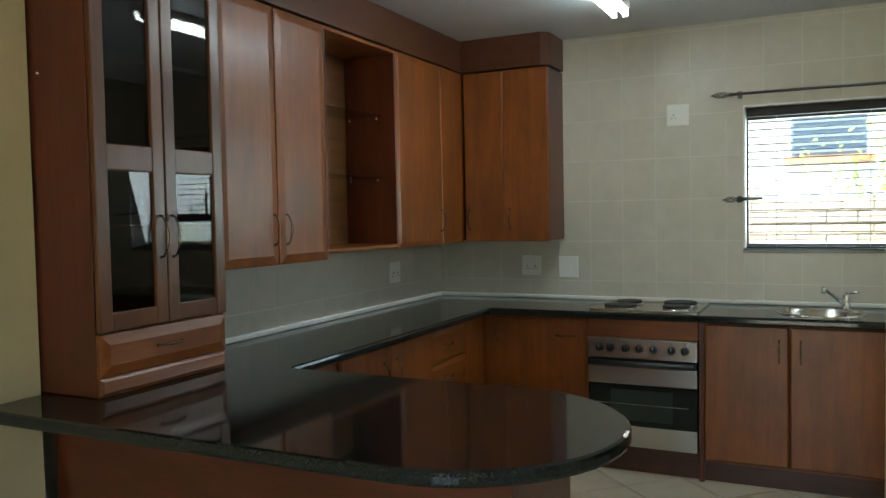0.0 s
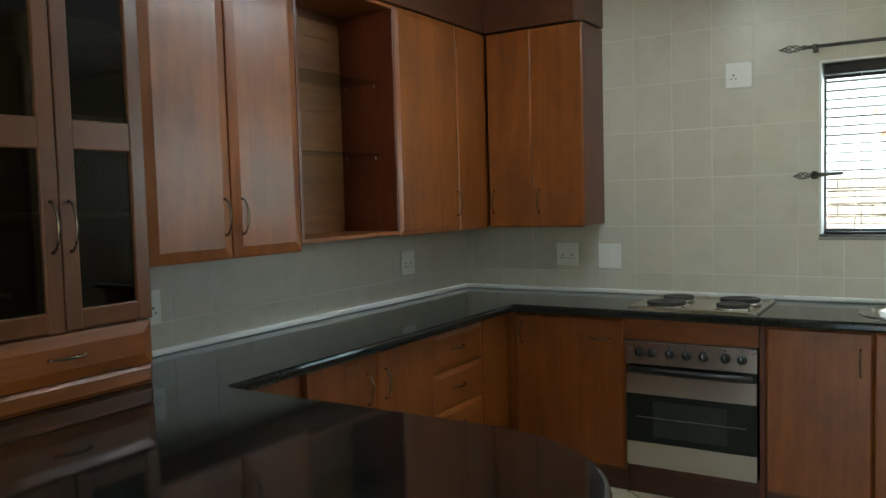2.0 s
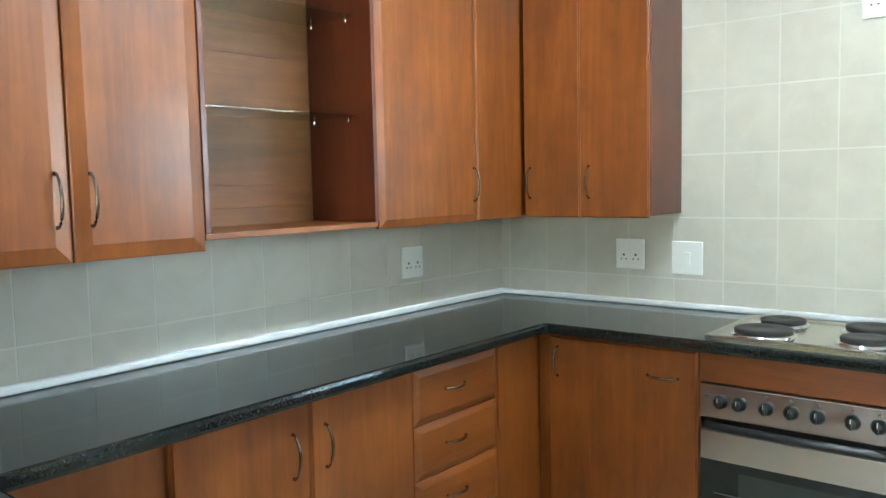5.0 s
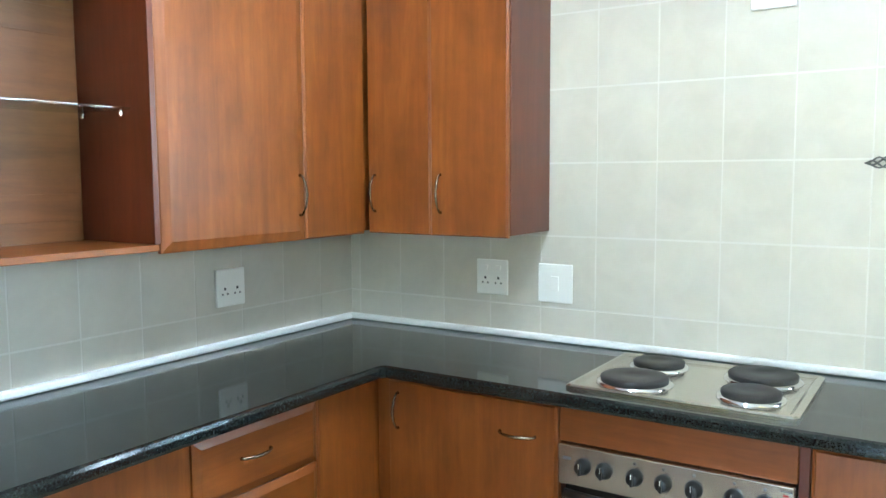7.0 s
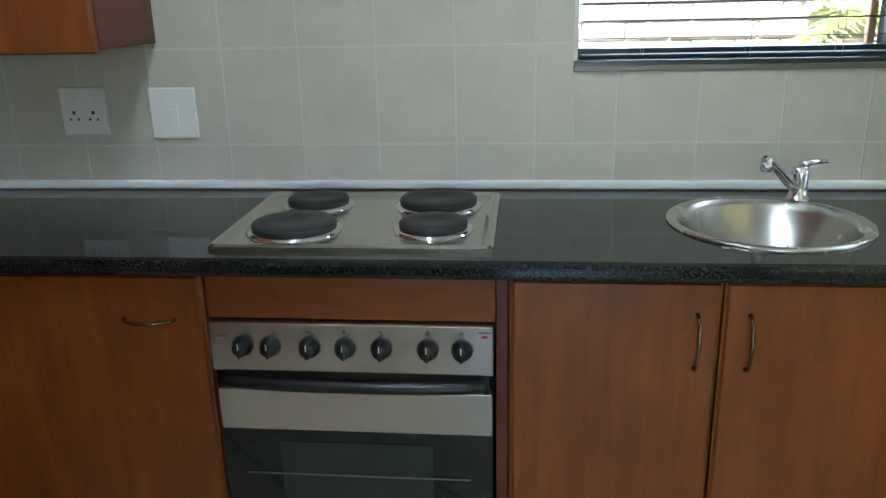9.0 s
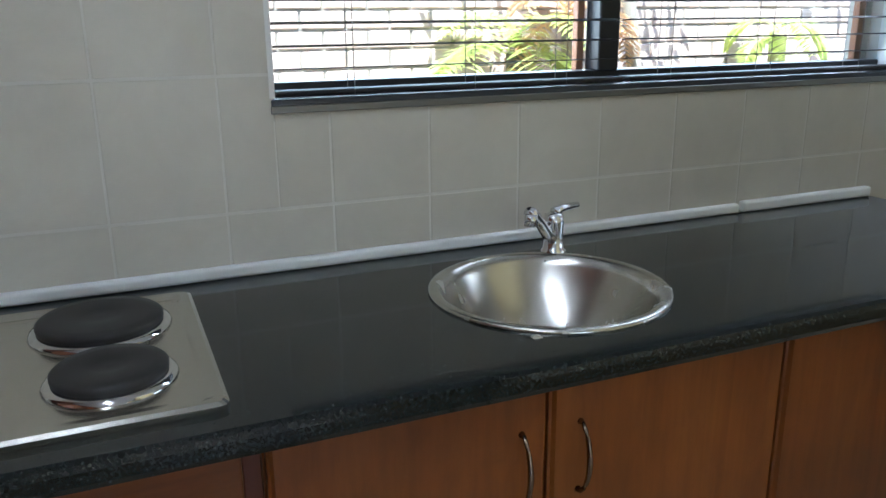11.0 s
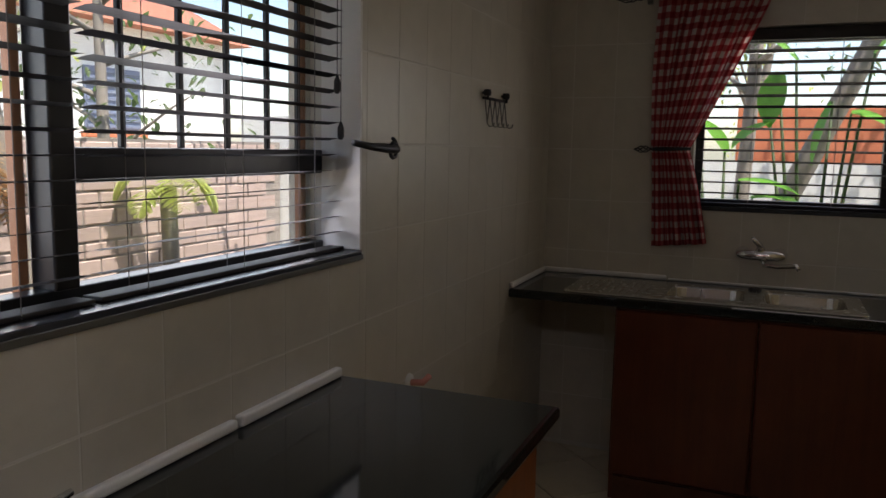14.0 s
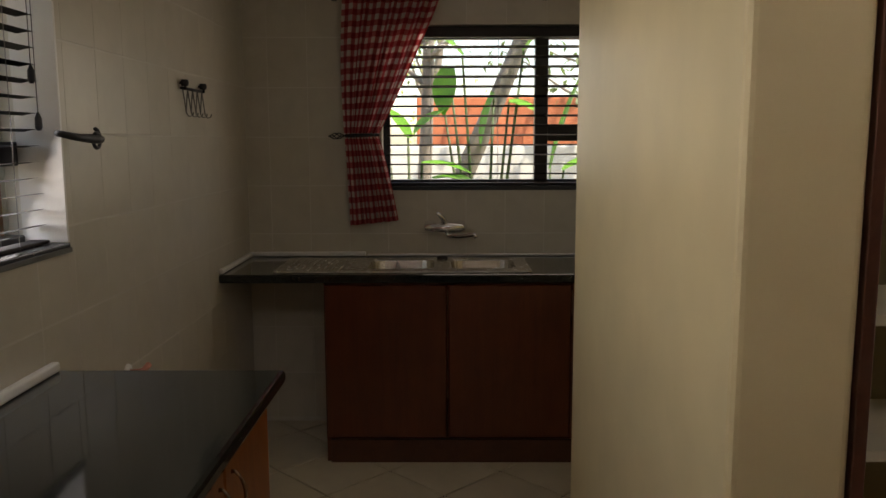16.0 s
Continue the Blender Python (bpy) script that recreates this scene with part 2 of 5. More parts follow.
FERN = leafy("fern_green", (0.2, 0.24, 0.06), (0.34, 0.38, 0.12))
LEAF = leafy("banana_leaf", (0.03, 0.10, 0.015), (0.08, 0.22, 0.03))
LEAFDK = leafy("shrub_leaf", (0.03, 0.06, 0.02), (0.07, 0.11, 0.035))
DEADLEAF = leafy("dead_leaf", (0.28, 0.16, 0.08), (0.4, 0.26, 0.14))
BARK = plaster("grey_bark", (0.24, 0.21, 0.18), 0.85, 0.35)
BRICK = tile_mat("garden_brick", (0.45, 0.34, 0.30), 0.85, 0.3)
MORTAR = plaster("mortar", (0.27, 0.235, 0.21), 0.9, 0.3)
SOIL = plaster("garden_soil", (0.34, 0.30, 0.23), 0.95, 0.3)
HOUSEW = plaster("house_wall_white", (0.72, 0.72, 0.70), 0.8)
TERRA = plaster("terracotta_wall", (0.55, 0.17, 0.08), 0.8, 0.15)
ROOFT = plaster("roof_tile_red", (0.35, 0.13, 0.08), 0.8, 0.2)
BLUEGREY = mat("blue_grey_louvre", (0.16, 0.19, 0.27), 0.5)


# ---- mesh helpers ----
def mesh_ob(name, bm, m, parent=None, smooth=False):
    me = bpy.data.meshes.new(name)
    bmesh.ops.recalc_face_normals(bm, faces=bm.faces)
    if smooth:
        for f in bm.faces:
            f.smooth = True
    bm.to_mesh(me)
    bm.free()
    me.materials.append(m)
    ob = new(name, me)
    if parent is not None:
        ob.parent = parent
        ob.matrix_parent_inverse = Matrix.Translation(-parent.location)
    return ob


def add_box(bm, a, b, bev=0.0, seg=2):
    r = bmesh.ops.create_cube(bm, size=1)
    for v in r["verts"]:
        v.co = [(a[i] + b[i]) / 2 + v.co[i] * abs(b[i] - a[i]) for i in range(3)]
    if bev:
        ed = list({e for v in r["verts"] for e in v.link_edges})
        bmesh.ops.bevel(bm, geom=ed, offset=bev, segments=seg, affect="EDGES", profile=0.5)


def box(name, a, b, m, parent=None, bev=0.0, seg=2):
    bm = bmesh.new()
    add_box(bm, a, b, bev, seg)
    return mesh_ob(name, bm, m, parent)


def add_tube(bm, pts, radius, sides=8, caps=True):
    pts = [Vector(p) for p in pts]
    rings = []
    for i, p in enumerate(pts):
        d = (pts[min(i + 1, len(pts) - 1)] - pts[max(i - 1, 0)]).normalized()
        up = Vector((0, 0, 1)) if abs(d.z) < 0.9 else Vector((1, 0, 0))
        u = d.cross(up).normalized()
        w = d.cross(u)
        r = radius[i] if isinstance(radius, (list, tuple)) else radius
        rings.append([bm.verts.new(p + r * (math.cos(2 * math.pi * k / sides) * u + math.sin(2 * math.pi * k / sides) * w)) for k in range(sides)])
    for r0, r1 in zip(rings, rings[1:]):
        for k in range(sides):
            bm.faces.new((r0[k], r0[(k + 1) % sides], r1[(k + 1) % sides], r1[k]))
    if caps:
        bm.faces.new(rings[0][::-1])
        bm.faces.new(rings[-1])


def tube(name, pts, radius, m, parent=None, sides=8):
    bm = bmesh.new()
    add_tube(bm, pts, radius, sides)
    return mesh_ob(name, bm, m, parent, True)


def add_lathe(bm, profile, centre, sides=32, axis="z", close=False):
    """Turn (radius, height) pairs about an axis through centre."""
    rings = []
    for r, h in profile:
        ring = []
        for k in range(sides):
            a = 2 * math.pi * k / sides
            p = {"z": (r * math.cos(a), r * math.sin(a), h), "y": (r * math.cos(a), -h, r * math.sin(a)), "x": (-h, r * math.cos(a), r * math.sin(a))}[axis]
            ring.append(bm.verts.new(Vector(centre) + Vector(p)))
        rings.append(ring)
    for r0, r1 in zip(rings, rings[1:]):
        for k in range(sides):
            bm.faces.new((r0[k], r0[(k + 1) % sides], r1[(k + 1) % sides], r1[k]))
    if profile[-1][0] > 1e-4:
        bm.faces.new(rings[-1])
    if close:
        bm.faces.new(rings[0][::-1])


def lathe(name, profile, centre, m, parent=None, sides=32, axis="z", close=False):
    bm = bmesh.new()
    add_lathe(bm, profile, centre, sides, axis, close)
    return mesh_ob(name, bm, m, parent, True)


def thing(name, at, label, category, group="", kind=""):
    e = new(name)
    e.empty_display_size = 0.1
    e.location = at
    return tagged(e, label, category, group, kind)


def offset_ring(pts, d):
    """A closed outline (counter-clockwise) moved inwards by d."""
    out, n = [], len(pts)
    for i in range(n):
        p0, p1, p2 = (Vector(pts[(i + k) % n]) for k in (-1, 0, 1))
        a, b = (p1 - p0).normalized(), (p2 - p1).normalized()
        na, nb = Vector((-a.y, a.x)), Vector((-b.y, b.x))
        s = na + nb
        s = s / max(s.dot(na), 0.3)
        out.append(p1 + s * d)
    return out


def slab(name, outline, holes, z0, z1, m, parent=None, edge=0.012):
    """A worktop with rounded edges and holes cut through it."""
    bm = bmesh.new()
    prof = [(edge, z0), (0.3 * edge, z0 + 0.3 * edge), (0, z0 + edge), (0, z1 - edge), (0.3 * edge, z1 - 0.3 * edge), (edge, z1)]
    rings = []
    for d, z in prof:
        rings.append([bm.verts.new((p.x, p.y, z)) for p in offset_ring(outline, d)])
    for r0, r1 in zip(rings, rings[1:]):
        for k in range(len(r0)):
            bm.faces.new((r0[k], r0[(k + 1) % len(r0)], r1[(k + 1) % len(r0)], r1[k]))
    hole_rings = []
    for h in holes:
        hole_rings.append(([bm.verts.new((*p, z0)) for p in h], [bm.verts.new((*p, z1)) for p in h]))
    for lo, hi in hole_rings:
        for k in range(len(lo)):
            bm.faces.new((lo[k], lo[(k + 1) % len(lo)], hi[(k + 1) % len(lo)], hi[k]))
    for which, ring in ((0, rings[0]), (1, rings[-1])):
        edges = []
        for loop in [ring] + [h[which] for h in hole_rings]:
            for k in range(len(loop)):
                edges.append(bm.edges.get((loop[k], loop[(k + 1) % len(loop)])))
        bmesh.ops.triangle_fill(bm, use_beauty=True, edges=edges)
    return mesh_ob(name, bm, m, parent)


def panel_door(name, w, h, m, parent, origin, facing, chamfer=0.035, thick=0.02):
    """A slab door whose front slopes to its edges. origin: lower corner of its back; facing '+x' or '-y' (width then runs along y or x)."""
    bm = bmesh.new()
    t1 = thick * 0.55
    lv = []
    for inset, d in ((0, 0), (0, t1), (0.004, t1 + 0.002), (chamfer, thick), (chamfer + 0.004, thick)):
        ring = []
        for u, v in ((inset, inset), (w - inset, inset), (w - inset, h - inset), (inset, h - inset)):
            if facing == "+x":
                p = (origin[0] + d, origin[1] + u, origin[2] + v)
            elif facing == "-x":
                p = (origin[0] - d, origin[1] + u, origin[2] + v)
            else:
                p = (origin[0] + u, origin[1] - d, origin[2] + v)
            ring.append(bm.verts.new(p))
        lv.append(ring)
    for r0, r1 in zip(lv, lv[1:]):
        for k in range(4):
            bm.faces.new((r0[k], r0[(k + 1) % 4], r1[(k + 1) % 4], r1[k]))
    bm.faces.new(lv[0][::-1])
    bm.faces.new(lv[-1])
    return mesh_ob(name, bm, m, parent)


def bow_handle(parent, at, out, along, length=0.11, rise=0.03):
    """A bowed handle: at its middle on the door, out: the way off the door, along: its long direction."""
    o, a, c = Vector(out), Vector(along), Vector(at)
    pts = [c + a * (-length / 2) - o * 0.002]
    for k in range(13):
        s = -1 + 2 * k / 12
        pts.append(c + a * (s * length / 2) + o * (0.008 + (rise - 0.008) * (1 - s * s) ** 0.8))
    pts.append(c + a * (length / 2) - o * 0.002)
    rad = [0.006] + [0.0034 + 0.0014 * (1 - abs(-1 + 2 * k / 12)) for k in range(13)] + [0.006]
    return tube("handle", pts, rad, BRASS, parent, 8)

# ---- structure ----
H = 2.545            # ceiling height
EX = 5.63           # face of the scullery's end wall
WX0, WX1, WZ0, WZ1 = 1.97, 3.662, 1.215, 2.045      # kitchen window opening
EY0, EY1, EZ0, EZ1 = -2.12, -0.70, 1.26, 2.08        # scullery window opening


def structure(name, boxes, m):
    bm = bmesh.new()
    for a, b in boxes:
        add_box(bm, a, b)
    return tagged(mesh_ob(name, bm, m), kind="structure")


floor_ob = structure("floor", [((-0.25, -7.2, -0.15), (EX + 0.25, 0.25, -0.009))], DARKGROUT)
T = 0.0007
wall_north = structure("wall_north", [((-0.25, T, 0), (WX0, 0.23, H)), ((WX1, T, 0), (EX + 0.25, 0.23, H)),
                                      ((WX0, T, 0), (WX1, 0.23, WZ0)), ((WX0, T, WZ1), (WX1, 0.23, H))], GROUT)
wall_west = structure("wall_west", [((-0.25, -3.18, 0), (-T, T, H))], GROUT)
wall_west_living = structure("wall_west_living", [((-0.25, -7.0, 0), (0.105, -3.185, H))], CREAM)
# living room openings here and in wall_south are assumed, for the fill lamps
wall_east = structure("wall_east", [((EX + T, EY1, 0), (EX + 0.23, T, H)), ((EX + T, -4.6, 0), (EX + 0.23, EY0, H)), ((EX + T, -7.0, 0), (EX + 0.23, -5.4, H)), ((EX + T, -5.4, 0), (EX + 0.23, -4.6, 0.85)), ((EX + T, -5.4, 2.15), (EX + 0.23, -4.6, H)),
                                    ((EX + T, EY0, 0), (EX + 0.23, EY1, EZ0)), ((EX + T, EY0, EZ1), (EX + 0.23, EY1, H))], GROUT)
wall_south = structure("wall_south", [((-0.25, -7.2, 0), (1.5, -7.0, H)), ((2.9, -7.2, 0), (EX + 0.25, -7.0, H)), ((1.5, -7.2, 2.15), (2.9, -7.0, H))], CREAM)
ceiling = structure("ceiling", [((-0.25, -7.2, H), (EX + 0.25, 0.25, H + 0.12))], CEIL)
# wall between kitchen and scullery, with the pantry behind its end
bm = bmesh.new()
add_box(bm, (2.605, -1.62, 0), (4.02, -1.445, H), 0.014, 3)
tagged(mesh_ob("wall_pantry", bm, CREAM), kind="structure")
structure("wall_pantry_back", [((3.12, -3.0, 0), (4.02, -1.622, H)), ((2.6, -3.0, 0), (3.12, -2.86, H))], CREAM)
structure("wall_scullery_south", [((4.02, -3.0, 0), (EX + T, -2.86, H))], CREAM)

# unseen overhang, added to keep direct sun off the north and east windows
structure("roof_eaves", [((-0.8, 0.252, H), (EX + 0.9, 1.0, H + 0.12)), ((EX + 0.252, -7.2, H), (EX + 0.9, 0.25, H + 0.12))], WHITE)

# window reveals and sill, painted white at the kitchen window
structure("trim_window_reveal", [((WX1 - 0.004, -0.002, WZ0 + 0.012), (WX1 + 0.006, 0.12, WZ1)), ((WX0 - 0.006, -0.002, WZ0 + 0.012), (WX0 + 0.004, 0.12, WZ1)),
                                 ((WX0, -0.002, WZ1 - 0.004), (WX1, 0.12, WZ1 + 0.006))], WHITE)
bm = bmesh.new()
add_box(bm, (WX0 - 0.004, -0.006, WZ0 - 0.012), (WX1 + 0.004, 0.14, WZ0 + 0.01), 0.003, 2)
tagged(mesh_ob("sill_north", bm, SILL), kind="structure")
bm = bmesh.new()
add_box(bm, (WX0 - 0.006, -0.009, WZ0 - 0.016), (WX1 + 0.006, -0.004, WZ0 - 0.002), 0.001, 1)
tagged(mesh_ob("trim_sill_edge", bm, PEWTER), kind="structure")
bm = bmesh.new()
add_box(bm, (EX - 0.008, EY0, EZ0 - 0.016), (EX + 0.12, EY1, EZ0 + 0.006), 0.003, 2)
tagged(mesh_ob("sill_east", bm, SILL), kind="structure")


# ---- windows ----
def window_north():
    w = thing("window_1", (WX0, 0.12, WZ0), "black framed window with a barred top-hung sash", "window", kind="structure")
    y0, y1 = 0.115, 0.165
    bm = bmesh.new()
    f = 0.05
    add_box(bm, (WX0, y0, WZ0 + 0.01), (WX1, y1, WZ0 + 0.032), 0.004)
    add_box(bm, (WX0, y0, WZ1 - 0.07), (WX1, y1, WZ1), 0.004)
    add_box(bm, (WX0, y0 + 0.002, WZ0 + 0.03), (WX0 + 0.014, y1 - 0.002, WZ1 - 0.06), 0.004)
    add_box(bm, (2.745, y0 - 0.006, WZ0 + 0.03), (2.80, y1 + 0.004, WZ1 - 0.06), 0.004)
    add_box(bm, (2.80, y0 + 0.003, 1.435), (WX1, y1 - 0.002, 1.50), 0.004)
    mesh_ob("frame", bm, BLACK, w)
    bm = bmesh.new()
    for x0, x1 in ((2.722, 2.742), (WX1 - 0.034, WX1 - 0.008)):
        add_box(bm, (x0, 0.168, WZ0 + 0.01), (x1, 0.19, WZ1), 0.003)
    mesh_ob("timber", bm, TEAK, w)
    bm = bmesh.new()
    for x in (2.95, 3.12, 3.28, 3.44, 3.58):
        add_box(bm, (x - 0.007, 0.142, 1.50), (x + 0.007, 0.154, WZ1 - 0.07), 0.002)
    mesh_ob("burglar_bars", bm, BLACK, w)
    for x0, x1, z0, z1 in ((WX0 + 0.03, 2.745, WZ0 + 0.032, WZ1 - 0.07), (2.80, WX1, WZ0 + 0.032, 1.435), (2.80, WX1, 1.50, WZ1 - 0.07)):
        g = box("pane", (x0, 0.158, z0), (x1, 0.161, z1), PANE, w)
        g.visible_shadow = False


def window_east():
    w = thing("window_2", (EX + 0.12, EY0, EZ0), "black framed scullery window beside the curtain", "window", kind="structure")
    x0, x1 = EX + 0.10, EX + 0.15
    bm = bmesh.new()
    add_box(bm, (x0, EY0, EZ0), (x1, EY1, EZ0 + 0.035), 0.004)
    add_box(bm, (x0, EY0, EZ1 - 0.06), (x1, EY1, EZ1), 0.004)
    add_box(bm, (x0 + 0.002, EY1 - 0.035, EZ0 + 0.03), (x1 - 0.002, EY1, EZ1 - 0.05), 0.004)
    add_box(bm, (x0 + 0.002, EY0, EZ0 + 0.03), (x1 - 0.002, EY0 + 0.035, EZ1 - 0.05), 0.004)
    add_box(bm, (x0 - 0.004, -1.565, EZ0 + 0.03), (x1 + 0.004, -1.495, EZ1 - 0.05), 0.004)
    add_box(bm, (x0 + 0.003, EY0 + 0.03, 1.495), (x1 - 0.003, -1.56, 1.575), 0.004)
    mesh_ob("frame", bm, BLACK, w)
    for ya, yb, za, zb in ((-1.495, EY1 - 0.03, EZ0 + 0.03, EZ1 - 0.05), (EY0 + 0.03, -1.565, EZ0 + 0.03, 1.5), (EY0 + 0.03, -1.565, 1.57, EZ1 - 0.05)):
        g = box("pane", (EX + 0.125, ya, za), (EX + 0.128, yb, zb), PANE, w)
        g.visible_shadow = False


window_north()
window_east()


def blind(label, a, b, z_low, z_high, pitch, axis, across, width, tilt, cords):
    """A venetian blind from a to b along an axis, across: its middle on the other axis."""
    e = thing("venetian_blind", (a, across, z_high) if axis == "x" else (across, a, z_high), label, "blind", "window blinds")
    def rect(u0, u1, v0, v1, z0, z1):
        return ((u0, v0, z0), (u1, v1, z1)) if axis == "x" else ((v0, u0, z0), (v1, u1, z1))
    p, q = rect(a, b, across - 0.028, across + 0.028, z_high - 0.055, z_high - 0.004)
    box("headrail", p, q, SLAT, e, 0.003)
    p, q = rect(a + 0.004, b - 0.004, across - 0.025, across + 0.025, z_low, z_low + 0.009)
    box("bottom_rail", p, q, SLAT, e, 0.003)
    z = z_low + 0.014 + pitch * 0.8
    first = None
    n = 0
    while z < z_high - 0.06:
        if first is None:
            bm = bmesh.new()
            L = (b - a) - 0.012
            vs = []
            for u in (0, L):
                for j in range(4):
                    s = -1 + 2 * j / 3
                    vs.append(bm.verts.new((u, s * width / 2, 0.0015 * (1 - s * s)) if axis == "x" else (s * width / 2, u, 0.0015 * (1 - s * s))))
            for j in range(3):
                bm.faces.new((vs[j], vs[j + 1], vs[5 + j], vs[4 + j]))
            bmesh.ops.solidify(bm, geom=bm.faces[:], thickness=0.0028)
            pattern = mesh_ob("slat", bm, SLAT)
            first = pattern.data
            bpy.data.objects.remove(pattern)
        s = new("slat", first)
        s.parent = e
        s.location = (0.006, 0, z - z_high) if axis == "x" else (0, 0.006, z - z_high)
        rx = tilt + random.uniform(-2, 2)
        s.rotation_euler = (radians(rx), 0, radians(random.uniform(-0.1, 0.1))) if axis == "x" else (0, radians(rx), 0)
        z += pitch
        n += 1
    bm = bmesh.new()
    for u in cords:
        for d in (-width / 2 - 0.001, width / 2 + 0.001):
            pt = (u, across + d) if axis == "x" else (across + d, u)
            add_tube(bm, [(*pt, z_low), (*pt, z_high - 0.05)], 0.0011, 5)
    tagged(mesh_ob("ladder_cords", bm, CORD, e), kind="stuff")
    return e


bl = blind("open dark venetian blind across the fixed kitchen pane", WX0 + 0.012, 2.775, WZ0 + 0.011, WZ1 - 0.002, 0.0425, "x", 0.068, 0.046, -7, (2.14, 2.4, 2.62))
br = blind("open dark venetian blind across the barred kitchen pane", 2.782, WX1 - 0.006, WZ0 + 0.011, WZ1 - 0.002, 0.0425, "x", 0.068, 0.046, -7, (2.9, 3.2, 3.5))
bm = bmesh.new()
for x, z in ((3.585, 1.68), (3.605, 1.56)):
    add_tube(bm, [(x, 0.028, z), (x + 0.004, 0.03, 2.0)], 0.0012, 5)
    add_lathe(bm, [(0.003, 0.035), (0.009, 0.02), (0.0095, -0.004), (0.005, -0.012)], (x, 0.028, z - 0.02), 10)
mesh_ob("pull_cord", bm, BLACK, br, True)
blind("open dark venetian blind behind the gingham curtain", EY0 + 0.01, EY1 - 0.01, EZ0 + 0.012, EZ1 - 0.002, 0.05, "y", EX + 0.06, 0.044, 13, (-1.9, -1.3, -0.95))


# ---- pantry ----
def pantry():
    p = thing("pantry_shelving", (2.66, -2.2, 0), "built-in pantry with cream shelves and dark timber edge", "shelving")
    box("edge_board", (2.603, -1.642, 0), (2.635, -1.623, 2.3), KICK, p, 0.002)
    # back and side carry the shaded cream, so gaps between shelves read dark
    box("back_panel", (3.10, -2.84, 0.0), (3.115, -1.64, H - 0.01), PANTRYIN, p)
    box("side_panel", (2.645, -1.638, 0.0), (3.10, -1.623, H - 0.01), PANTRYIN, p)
    for z in (0.24, 0.48, 0.73, 0.968, 1.207, 1.463, 1.72, 2.0):
        box("shelf", (2.82, -2.84, z - 0.02), (3.10, -1.641, z), SHELFP, p, 0.002)


pantry()

# ---- worktops ----
SINK_C, SINK_R = (2.375, -0.315), 0.215
outline = [(0.003, -0.002), (0.003, -3.178), (0.108, -3.19), (0.108, -3.41)]
for k in range(25):
    a = -math.pi / 2 + math.pi * k / 24
    outline.append((1.52 + 0.44 * math.cos(a), -2.97 + 0.44 * math.sin(a)))
outline += [(0.63, -2.53), (0.62, -2.52), (0.62, -0.62), (0.63, -0.61), (3.55, -0.61), (3.55, -0.002)]
hole = [(SINK_C[0] + 0.198 * math.cos(2 * math.pi * k / 40), SINK_C[1] + 0.198 * math.sin(2 * math.pi * k / 40)) for k in range(40)]
worktop = thing("kitchen_worktop", (0.6, -0.6, 0.86), "polished black granite worktop with a rounded peninsula end", "worktop")
slab("top", outline, [hole], 0.86, 0.90, GRANITE, worktop)
sc_top = thing("scullery_worktop", (5.3, -1.2, 0.86), "black granite worktop below the scullery window", "worktop")


def rrect(x0, x1, y0, y1, r, n=5):
    pts = []
    for cx, cy, a0 in ((x1 - r, y0 + r, -90), (x1 - r, y1 - r, 0), (x0 + r, y1 - r, 90), (x0 + r, y0 + r, 180)):
        for k in range(n):
            a = radians(a0 + 90 * k / (n - 1))
            pts.append((cx + r * math.cos(a), cy + r * math.sin(a)))
    return pts


BOWLS = [rrect(5.16, 5.46, -0.98, -0.65, 0.07), rrect(5.16, 5.46, -1.37, -1.04, 0.07)]
slab("top", [(5.04, -2.85), (EX - 0.002, -2.85), (EX - 0.002, -0.002), (5.04, -0.002)], BOWLS, 0.86, 0.90, GRANITE, sc_top, 0.008)

# white upstand trim at the back of the worktops
def upstand(name, a, b):
    bm = bmesh.new()
    add_box(bm, a, b, 0.007, 3)
    tagged(mesh_ob(name, bm, TRIM), kind="structure")


upstand("trim_worktop_west", (0.0, -2.585, 0.901), (0.022, -0.024, 0.926))
upstand("trim_worktop_north", (0.0, -0.022, 0.901), (3.085, -0.0, 0.924))
upstand("trim_worktop_north_end", (3.096, -0.024, 0.901), (3.53, -0.0, 0.928))
upstand("trim_scullery_side", (5.05, -0.02, 0.901), (5.60, -0.0, 0.925))
upstand("trim_scullery_back", (5.61, -0.61, 0.901), (EX, -0.001, 0.925))
upstand("trim_scullery_low", (5.618, -2.85, 0.901), (EX, -0.615, 0.912))


# ---- upper cabinets ----
ZB, ZT = 1.285, 2.335


def upper_pair():
    c = thing("wall_cabinet", (0.16, -2.2, ZB), "orange-brown cherry wall cabinet with two doors", "cabinet", "kitchen wall cabinets")
    box("body", (0.002, -2.57, ZB + 0.002), (0.31, -1.845, ZT), WOOD, c)
    for y, hy in ((-2.565, -2.243), (-2.203, -2.16)):
        d = panel_door("door", 0.356, ZT - ZB + 0.025, WOOD, c, (0.311, y, ZB - 0.028), "+x", 0.04)
        bow_handle(d, (0.331, hy, 1.405), (1, 0, 0), (0, 0, 1), 0.125)


